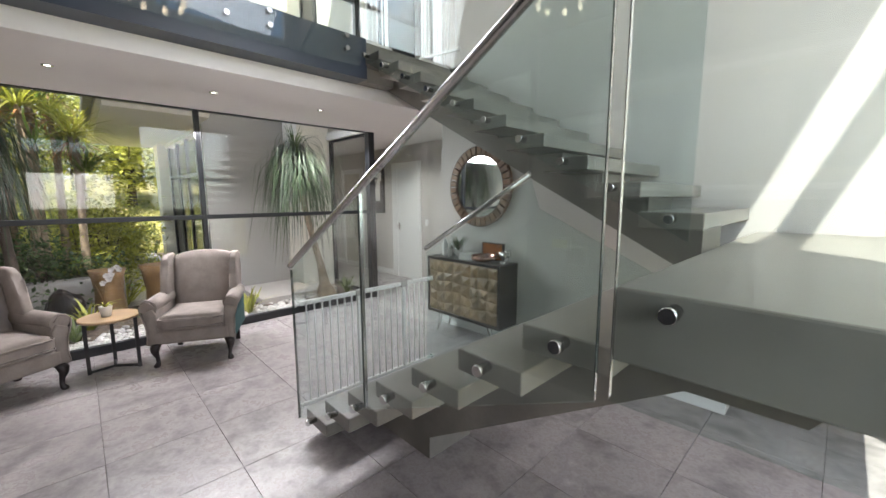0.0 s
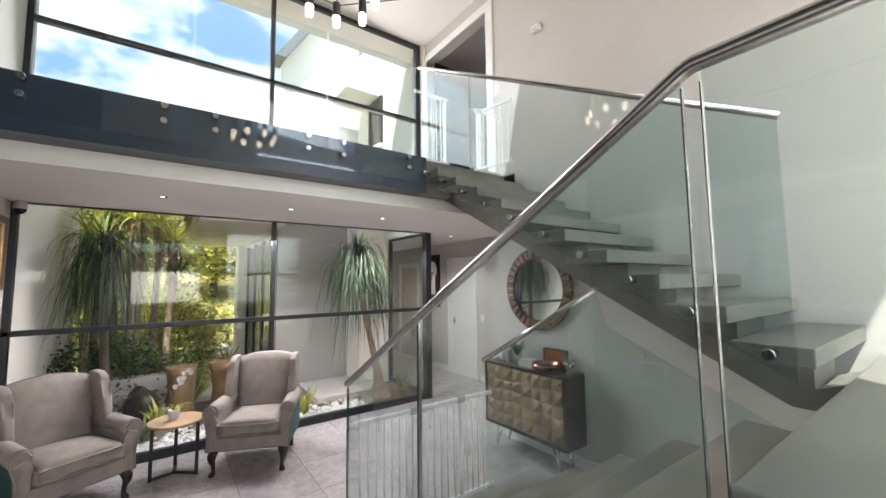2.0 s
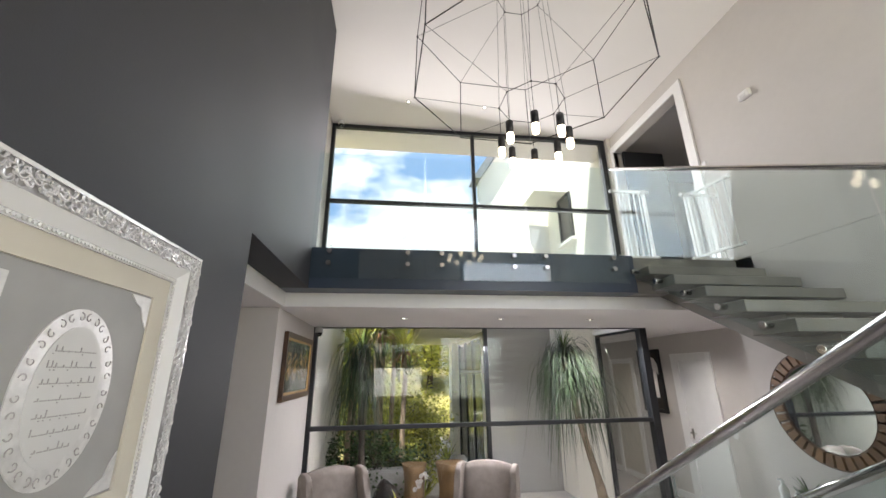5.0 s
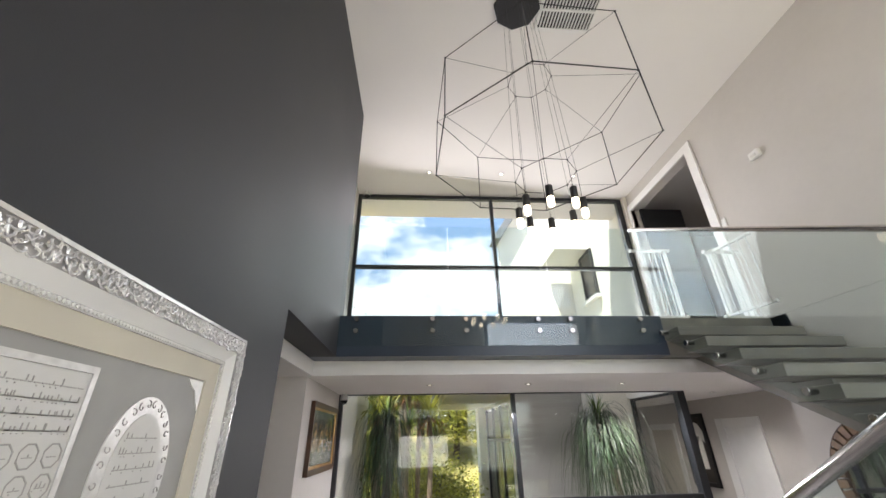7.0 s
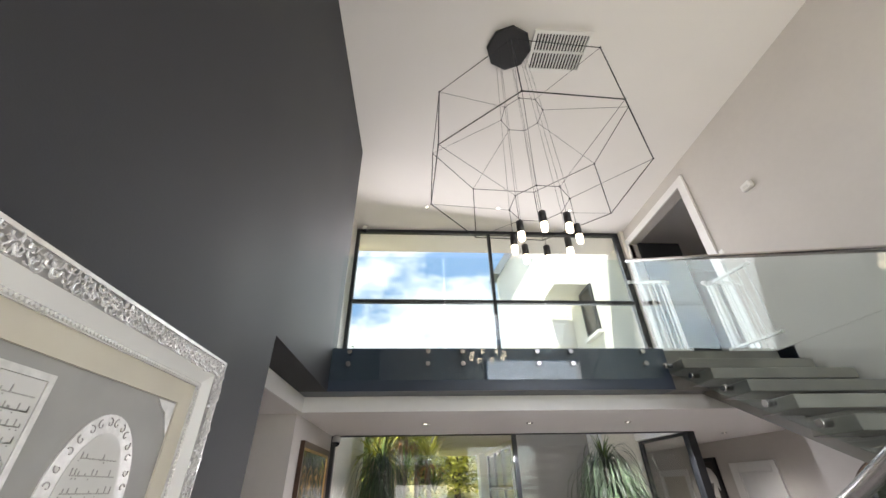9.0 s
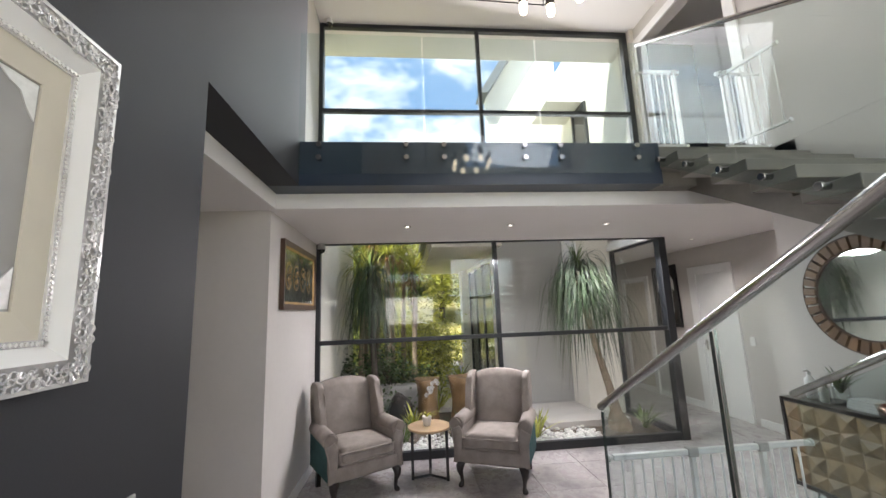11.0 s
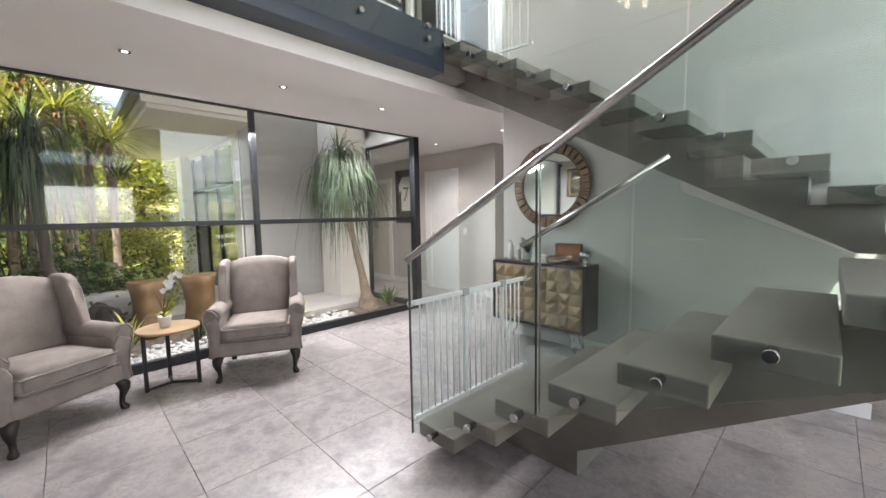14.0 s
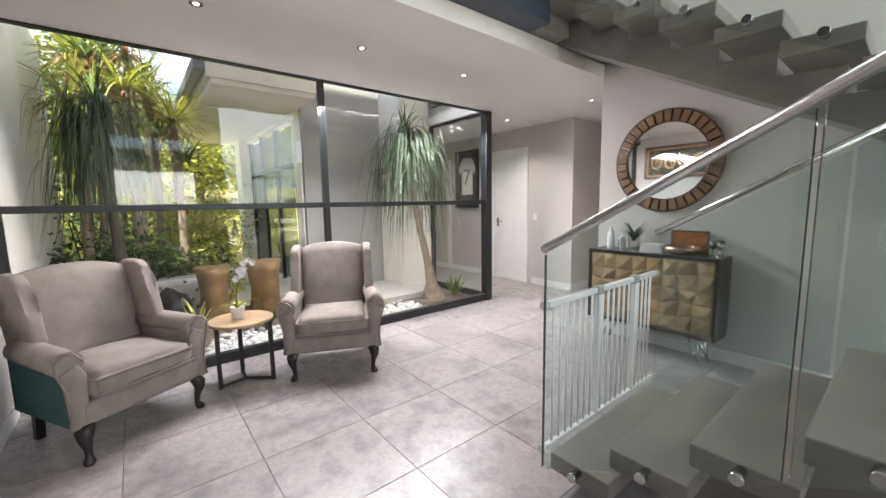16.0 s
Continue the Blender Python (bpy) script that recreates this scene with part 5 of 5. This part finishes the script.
small_box("wall_tablet", (-1.49, -1.30, YD + 0.012, YD + 0.028, 1.040, 1.195), M_PLASTIC, "white wall tablet with a black screen", "tablet", [("screen", (-1.475, -1.315, YD + 0.028, YD + 0.030, 1.055, 1.180), M_SCREEN), ("bracket", (-1.43, -1.36, YD + 0.0, YD + 0.012, 1.1, 1.160), M_BLACK)])
small_box("switch_plate", (-1.60, -1.505, YD + 0.001, YD + 0.012, 1.055, 1.195), M_GREYPL, "silver switch plate on the dark wall", "switch", [("rocker", (-1.59, -1.515, YD + 0.012, YD + 0.015, 1.100, 1.150), M_BLACK)])
kn = thing("door_chime", (-1.64, YD, 1.070), "black oval holder on the dark wall", "holder")
bm = bmesh.new()
box(bm, -1.655, -1.622, YD + 0.001, YD + 0.03, 1.065, 1.150)
part("body", soft(bm, 0.014), M_BLACK, kn)
for x, y, z in ((-5.0, -0.93, ZC), (-4.98, -0.86, ZT)):
    cc = thing("security_camera", (x, y, z), "small white dome security camera", "camera", "security cameras")
    bm = bmesh.new()
    lathe(bm, [(0.03, 0.0), (0.045, -0.02), (0.048, -0.06), (0.045, -0.075)], at=(x, y, z), sides=18)
    part("body", bm, M_GREYPL if z < 3 else M_PLASTIC, cc)
    bm = bmesh.new()
    lathe(bm, [(0.044, -0.076), (0.038, -0.10), (0.02, -0.118), (0.004, -0.122)], at=(x, y, z), sides=18)
    part("dome", bm, M_SCREEN, cc, "dark dome")
for x, z in ((-1.25, 1.76), (-0.60, 1.40)):
    sl = thing("step_light", (x, YR, z), "small square recessed step light in the stair wall", "step light", "step lights")
    part("frame", frame_ring(x - 0.045, x + 0.045, z - 0.035, z + 0.035, 0.012, YR - 0.001, YR - 0.008), M_WHITE, sl)
    part("lens", boxes((x - 0.033, x + 0.033, YR - 0.004, YR - 0.001, z - 0.023, z + 0.023)), M_SPOT, sl)

# ---------------------------------------------------------------- garden
def plant(name, at, label, leaves, mat, category="plant", group="", trunk=None, bark=None, extra=None):
    p = thing(name, at, label, category, group)
    if trunk:
        bm = bmesh.new()
        pts, radii = trunk
        rings = []
        for q, r in zip(pts, radii):
            rings.append([bm.verts.new((q[0] + r * math.cos(a), q[1] + r * math.sin(a), q[2])) for a in (math.pi / 6 * k for k in range(12))])
        for a, b in zip(rings, rings[1:]):
            for k in range(12):
                f = bm.faces.new((a[k], a[(k + 1) % 12], b[(k + 1) % 12], b[k]))
                f.smooth = True
        bm.faces.new(rings[-1])
        part("trunk", bm, bark or M_BARK, p, place=L)
    for nm, bm, mt in leaves:
        part(nm, bm, mt, p, place=L)
    return p


def strap_crown(seed, n, base, length, width, up=(0.6, 1.5), droop=(2.2, 3.2), spread=0.05, seg=8):
    r_ = random.Random(seed)
    bm = bmesh.new()
    for k in range(n):
        a = r_.uniform(0, 2 * math.pi)
        b = Vector(base) + Vector((math.cos(a) * r_.uniform(0, spread), math.sin(a) * r_.uniform(0, spread), r_.uniform(-0.5, 0.5) * spread))
        leaf(bm, b, (math.cos(a), math.sin(a), r_.uniform(*up)), length * r_.uniform(0.6, 1.1), width * r_.uniform(0.7, 1.2), r_.uniform(*droop), seg, r_.uniform(-1.56, -1.25), r_.uniform(-0.7, 0.7))
    return bm


def leafy(seed, n, size, cells, leaf_size=0.06):
    """Small leaves in uneven clumps."""
    r_ = random.Random(seed)
    bm = bmesh.new()
    cl = [Vector((r_.uniform(-1, 1) * size[0], r_.uniform(-1, 1) * size[1], r_.uniform(0.08, 1.0) * size[2])) for _ in range(cells)]
    for k in range(n):
        c = r_.choice(cl)
        d = Vector((r_.gauss(0, 1), r_.gauss(0, 1), r_.gauss(0, 0.8))) * 0.16 * max(size)
        p = c + d
        if p.z < 0.02:
            continue
        u = Vector((r_.uniform(-1, 1), r_.uniform(-1, 1), r_.uniform(-0.5, 0.8))).normalized()
        w = u.cross(Vector((r_.uniform(-1, 1), r_.uniform(-1, 1), 1))).normalized()
        s = leaf_size * r_.uniform(0.6, 1.3)
        bm.faces.new([bm.verts.new(q) for q in (p, p + u * s * 0.5 + w * s * 0.25, p + u * s, p + u * s * 0.5 - w * s * 0.25)])
    return bm


# ponytail palms behind the glass
def ponytail(x, y, h, drop, seed, label, bark, lean):
    tr = ([(0.02, 0.05, -0.04), (0.0, 0.04, 0.08), (0, 0.02, 0.2), (-0.01, -0.10 * lean, h * 0.24), (-0.02, -0.4 * lean, h * 0.44), (-0.02, -0.66 * lean, h * 0.63), (-0.02, -0.9 * lean, h * 0.85), (-0.02, -lean, h)], [0.16, 0.14, 0.08, 0.055, 0.045, 0.045, 0.05, 0.05])
    tiers = [("crown", strap_crown(seed + q, 64, (-0.02, -lean + 0.03 * q * lean, h + 0.06 - 0.09 * q), drop * (0.85 + 0.04 * q), 0.015, (0.75, 1.5), (3.8, 9.5), 0.07, 16), M_PALM) for q in range(8)]
    tiers.append(("crown", strap_crown(seed + 9, 26, (-0.02, -lean, h + 0.06), 0.52, 0.024, (1.2, 1.54), (0.3, 1.6), 0.04, 6), M_LEAF))
    return plant("ponytail_palm", (x, y, 0.03), label, tiers, None, "tree", "ponytail palms", trunk=tr, bark=bark)


ponytail(-5.62, 2.90, 2.14, 1.4, 200, "ponytail palm with long drooping strap leaves beside the glass", M_BARK, 0.34)
ponytail(-6.25, -0.39, 2.22, 1.1, 220, "dark-trunked ponytail palm with drooping leaves near the side wall", M_BARKD, 0.08)
# branching aloe tree above it
for k, (x, y, h, sd) in enumerate(((-7.5, -0.55, 3.05, 11), (-7.9, 0.0, 2.75, 12), (-7.2, -0.25, 2.7, 13), (-9.2, -0.4, 3.6, 14), (-8.3, -0.75, 3.3, 15), (-8.6, 0.25, 2.5, 16), (-7.6, -0.2, 3.3, 17), (-7.4, 0.2, 2.4, 18), (-8.0, -0.5, 2.9, 19), (-8.9, 0.0, 3.2, 20), (-7.1, -0.7, 2.4, 41))):
    tr = ([(0, 0, -0.04), (0.03, 0, h * 0.4), (0.0, 0.03, h * 0.8), (0, 0, h)], [0.06, 0.045, 0.04, 0.035])
    plant("aloe_tree", (x, y, 0.03), "tall tree aloe with spiky green rosettes", [("rosette", strap_crown(sd, 70, (0, 0, h), 0.72, 0.034, (-0.1, 1.4), (0.5, 1.7), 0.06, 6), M_LEAF if k % 3 == 0 else M_LEAF2), ("rosette", strap_crown(sd + 20, 30, (0.1, 0.1, h - 0.45), 0.6, 0.032, (0.0, 1.0), (0.4, 1.4), 0.1, 5), M_LEAF), ("dry_leaves", strap_crown(sd + 40, 26, (0, 0, h - 0.12), 0.55, 0.035, (-0.3, 0.4), (0.8, 1.6), 0.05, 4), M_LEAFR)], None, "tree", "tree aloes", trunk=tr)
# shrubs and low planting
for k, (x, y, sx, sz, sd, mt) in enumerate(((-8.1, 0.25, 0.5, 1.25, 21, M_LEAF2), (-7.3, 0.15, 0.4, 0.75, 23, M_LEAF3), (-9.6, 0.0, 0.5, 1.2, 24, M_LEAF2), (-7.2, -0.75, 0.35, 0.8, 25, M_LEAF3), (-9.9, -0.6, 0.7, 1.9, 26, M_LEAF), (-8.2, -0.8, 0.35, 1.4, 28, M_LEAF3), (-11.6, -0.6, 0.8, 2.0, 29, M_LEAF), (-8.4, 0.3, 0.3, 1.6, 30, M_LEAF2), (-10.6, 0.1, 0.6, 1.7, 31, M_LEAF2), (-12.2, 0.4, 0.6, 1.3, 32, M_LEAF2), (-12.6, -0.9, 0.8, 2.5, 33, M_LEAF2), (-9.0, -0.7, 0.5, 2.1, 34, M_LEAF2), (-11.2, 0.9, 0.45, 0.8, 35, M_LEAF), (-13.0, 1.6, 0.6, 1.0, 36, M_LEAF2), (-7.7, 0.45, 0.35, 0.7, 37, M_LEAF2), (-6.9, -0.2, 0.35, 1.0, 38, M_LEAF3), (-13.2, 3.0, 0.6, 1.2, 39, M_LEAF3), (-8.0, 0.5, 0.32, 1.1, 51, M_LEAF2), (-8.8, 0.55, 0.35, 1.4, 52, M_LEAF2), (-9.5, 0.45, 0.4, 1.1, 53, M_LEAF), (-10.3, 0.55, 0.4, 1.5, 54, M_LEAF2), (-11.4, 0.2, 0.5, 1.8, 55, M_LEAF2))):
    stem = bmesh.new()
    r_ = random.Random(sd)
    for q in range(5):
        tube(stem, [(0, 0, -0.03), (r_.uniform(-1, 1) * sx * 0.3, r_.uniform(-1, 1) * sx * 0.3, sz * 0.45), (r_.uniform(-1, 1) * sx * 0.6, r_.uniform(-1, 1) * sx * 0.6, sz * 0.85)], 0.015, 5, r_end=0.006)
    plant("shrub", (x, y, 0.03), "leafy green shrub in the courtyard bed", [("stems", stem, M_BARKD), ("foliage", leafy(sd, 1500, (sx, sx, sz), 20, 0.075), mt)], None, "shrub", "courtyard shrubs")
for k, (x, y, n, ln, mt) in enumerate(((-5.42, 1.72, 26, 0.42, M_LEAF2), (-5.5, 3.25, 30, 0.30, M_LEAF), (-6.0, 0.15, 26, 0.45, M_LEAF2), (-5.6, 0.02, 24, 0.35, M_LEAF), (-6.6, -0.55, 30, 0.55, M_LEAF), (-6.3, 1.5, 22, 0.35, M_LEAF2), (-7.0, 0.55, 28, 0.55, M_LEAF2), (-5.6, -0.7, 26, 0.45, M_LEAF3), (-9.4, 1.25, 30, 0.6, M_LEAF2), (-5.75, 0.75, 18, 0.3, M_LEAF3))):
    plant("bromeliad", (x, y, 0.02), "spiky green rosette plant among white pebbles", [("leaves", strap_crown(60 + k, n, (0, 0, 0.02), ln, 0.05, (0.7, 1.45), (0.3, 1.0), 0.04, 5), mt)], None, "plant", "rosette plants")
# carved log stools and a dark sculpture
def log_stool(x, y, r, h, seed):
    t_ = thing("log_stool", (x, y, 0.02), "carved brown tree-trunk stool in the courtyard", "stool", "log stools")
    r_ = random.Random(seed)
    bm = bmesh.new()
    rings = []
    for j in range(7):
        z = h * j / 6
        k_ = 1.0 - 0.18 * math.sin(math.pi * j / 6) + (0.08 if j == 6 else 0)
        rings.append([bm.verts.new((r * k_ * (1 + 0.14 * math.sin(3 * a + seed)) * math.cos(a) * r_.uniform(0.95, 1.05), r * k_ * (1 + 0.14 * math.sin(3 * a + seed)) * math.sin(a) * r_.uniform(0.95, 1.05), z)) for a in (math.pi / 9 * q for q in range(18))])
    for a, b in zip(rings, rings[1:]):
        for q in range(18):
            bm.faces.new((a[q], a[(q + 1) % 18], b[(q + 1) % 18], b[q])).smooth = True
    bm.faces.new(rings[0][::-1])
    bm.faces.new(rings[-1])
    part("trunk", bm, M_LOG, t_, place=L)
    return t_


log_stool(-6.28, 0.90, 0.19, 0.68, 1)
log_stool(-6.35, 0.36, 0.17, 0.66, 2)
sc_ = thing("garden_sculpture", (-6.3, -0.05, 0.02), "dark wooden garden sculpture among the plants", "sculpture")
bm = bmesh.new()
bmesh.ops.create_icosphere(bm, subdivisions=3, radius=0.16)
for v in bm.verts:
    v.co = Vector((v.co.x * 0.8, v.co.y * 1.1, v.co.z * 1.5 + 0.23)) * (1 + 0.18 * noise.noise(v.co * 9))
    v.co.z = max(0.0, v.co.z)
part("body", bm, M_BLACKWOOD, sc_, place=L)
solo("planter_wall", boxes((-7.0, -6.75, -0.95, 0.55, 0.01, 0.52), (-6.75, -6.74, -0.95, 0.55, 0.44, 0.50), bevel=0.008), M_GREYPL, "low grey plaster planter wall in the courtyard", "wall")
# white pebbles along the glass
rnd = random.Random(5)
bm = bmesh.new()
for k in range(1500):
    x, y = XG - 0.06 - abs(rnd.gauss(0, 0.28)), rnd.uniform(-0.95, 2.55)
    if x < -5.95:
        continue
    r = rnd.uniform(0.018, 0.042)
    bmesh.ops.create_icosphere(bm, subdivisions=1, radius=r, matrix=Matrix.Translation((x, y, 0.012 + r * 0.4)) @ pose(0, 0, 0, 0, 0, rnd.uniform(0, 360)) @ Matrix.Diagonal((1.3, 0.9, 0.6, 1)))
for f in bm.faces:
    f.smooth = True
solo("pebbles", bm, M_PEBBLE, "white rounded pebbles along the garden glass", "pebbles", "stuff")
# distant trees and hedge
def far_tree(x, y, h, w, seed, mat):
    t_ = thing("tree", (x, y, np.interp(-x, (13.6, 15, 18, 26, 32), (-0.05, 0.5, 1.45, 2.4, 2.7)) - 0.05), "broad leafy garden tree in sunlight", "tree", "garden trees")
    r_ = random.Random(seed)
    bm = bmesh.new()
    tube(bm, [(0, 0, 0), (0.1, 0.05, h * 0.35), (0.0, 0.1, h * 0.6)], 0.16, 8, r_end=0.07)
    for q in range(6):
        a = q * 1.05 + r_.uniform(0, 0.5)
        tube(bm, [(0.05, 0.05, h * r_.uniform(0.3, 0.5)), (math.cos(a) * w * 0.35, math.sin(a) * w * 0.35, h * 0.65), (math.cos(a) * w * 0.6, math.sin(a) * w * 0.6, h * 0.82)], 0.06, 6, r_end=0.015)
    part("trunk", bm, M_BARKD, t_, place=L)
    f = leafy(seed, 4200, (w * 0.75, w * 0.75, h), 34, 0.2)
    for v in f.verts:
        v.co.z = h * 0.22 + v.co.z * 0.78
    part("crown", f, mat, t_, place=L)


for k, (x, y, h, w) in enumerate(((-17, -2.5, 4.2, 2.2), (-19, 0.2, 3.6, 2.0), (-24.5, 5.0, 3.6, 2.4), (-27, 8.0, 3.9, 2.6), (-20, -6.5, 4.6, 3.0), (-26, 1.5, 3.8, 2.6), (-14.5, -4.5, 4.2, 2.0), (-26, -2.0, 4.2, 3.0), (-24, 12.5, 4.2, 2.6), (-18, 3.4, 3.2, 1.7), (-19.5, 5.8, 3.4, 2.0), (-17.5, 1.6, 2.6, 1.3), (-14.0, -2.6, 4.6, 1.8), (-12.4, -3.4, 4.4, 1.6), (-16.0, -4.0, 4.8, 2.0))):
    far_tree(x, y, h, w, 80 + k, (M_LEAF, M_LEAF2)[k % 2])
bm = bmesh.new()
r_ = random.Random(3)
for k in range(7000):
    x, y = -28 + r_.gauss(0, 0.6), r_.uniform(-25, 30)
    z = 2.4 + r_.uniform(0, 1.9 + 0.5 * math.sin(y * 0.9) + 0.3 * math.sin(y * 2.3))
    u = Vector((r_.uniform(-1, 1), r_.uniform(-1, 1), r_.uniform(-0.5, 0.8))).normalized() * 0.35
    w = u.cross(Vector((0.3, 1, 0.5))).normalized() * 0.12
    p = Vector((x, y, z))
    bm.faces.new([bm.verts.new(q) for q in (p, p + u * 0.5 + w, p + u, p + u * 0.5 - w)])
solo("hedge", bm, M_LEAF3, "dense dark green hedge along the far boundary", "hedge", "stuff")

# ---------------------------------------------------------------- floor tiles, laid last
floor = bpy.data.objects["floor"]
cache = {}
TS, GAP = 0.59, 0.003


def lay(x0, x1, y0, y1):
    i0, j0 = math.floor((x0 + 3.47) / TS), math.floor((y0 - 0.735) / TS)
    for i in range(i0, i0 + int((x1 - x0) / TS) + 3):
        for j in range(j0, j0 + int((y1 - y0) / TS) + 3):
            a, b = max(x0, -3.47 + i * TS), min(x1, -3.47 + (i + 1) * TS)
            c, d = max(y0, 0.735 + j * TS), min(y1, 0.735 + (j + 1) * TS)
            if b - a < 0.02 or d - c < 0.02:
                continue
            key = (round(b - a, 3), round(d - c, 3))
            if key not in cache:
                hx, hy = key[0] / 2 - GAP / 2, key[1] / 2 - GAP / 2
                bm = bmesh.new()
                box(bm, -hx, hx, -hy, hy, -0.012, 0.0)
                bmesh.ops.bevel(bm, geom=[e for e in bm.edges if all(v.co.z > -0.001 for v in e.verts)], offset=0.0012, segments=1, affect="EDGES")
                cache[key] = mesh_of("tile", bm, M_TILE)
            t_ = new("tile", cache[key])
            t_.parent = floor
            t_.location = ((a + b) / 2, (c + d) / 2, 0.0)


lay(XG + 0.036, XF, YP, YR)
lay(-9.0, -3.42, YR + 0.09, YC)
lay(XC, -3.42, YC, 6.2)
lay(XG + 0.036, -3.42, YR, YR + 0.09)
lay(-3.47, -1.86, -3.0, YP)
lay(-0.55, XF, YR, 4.9)
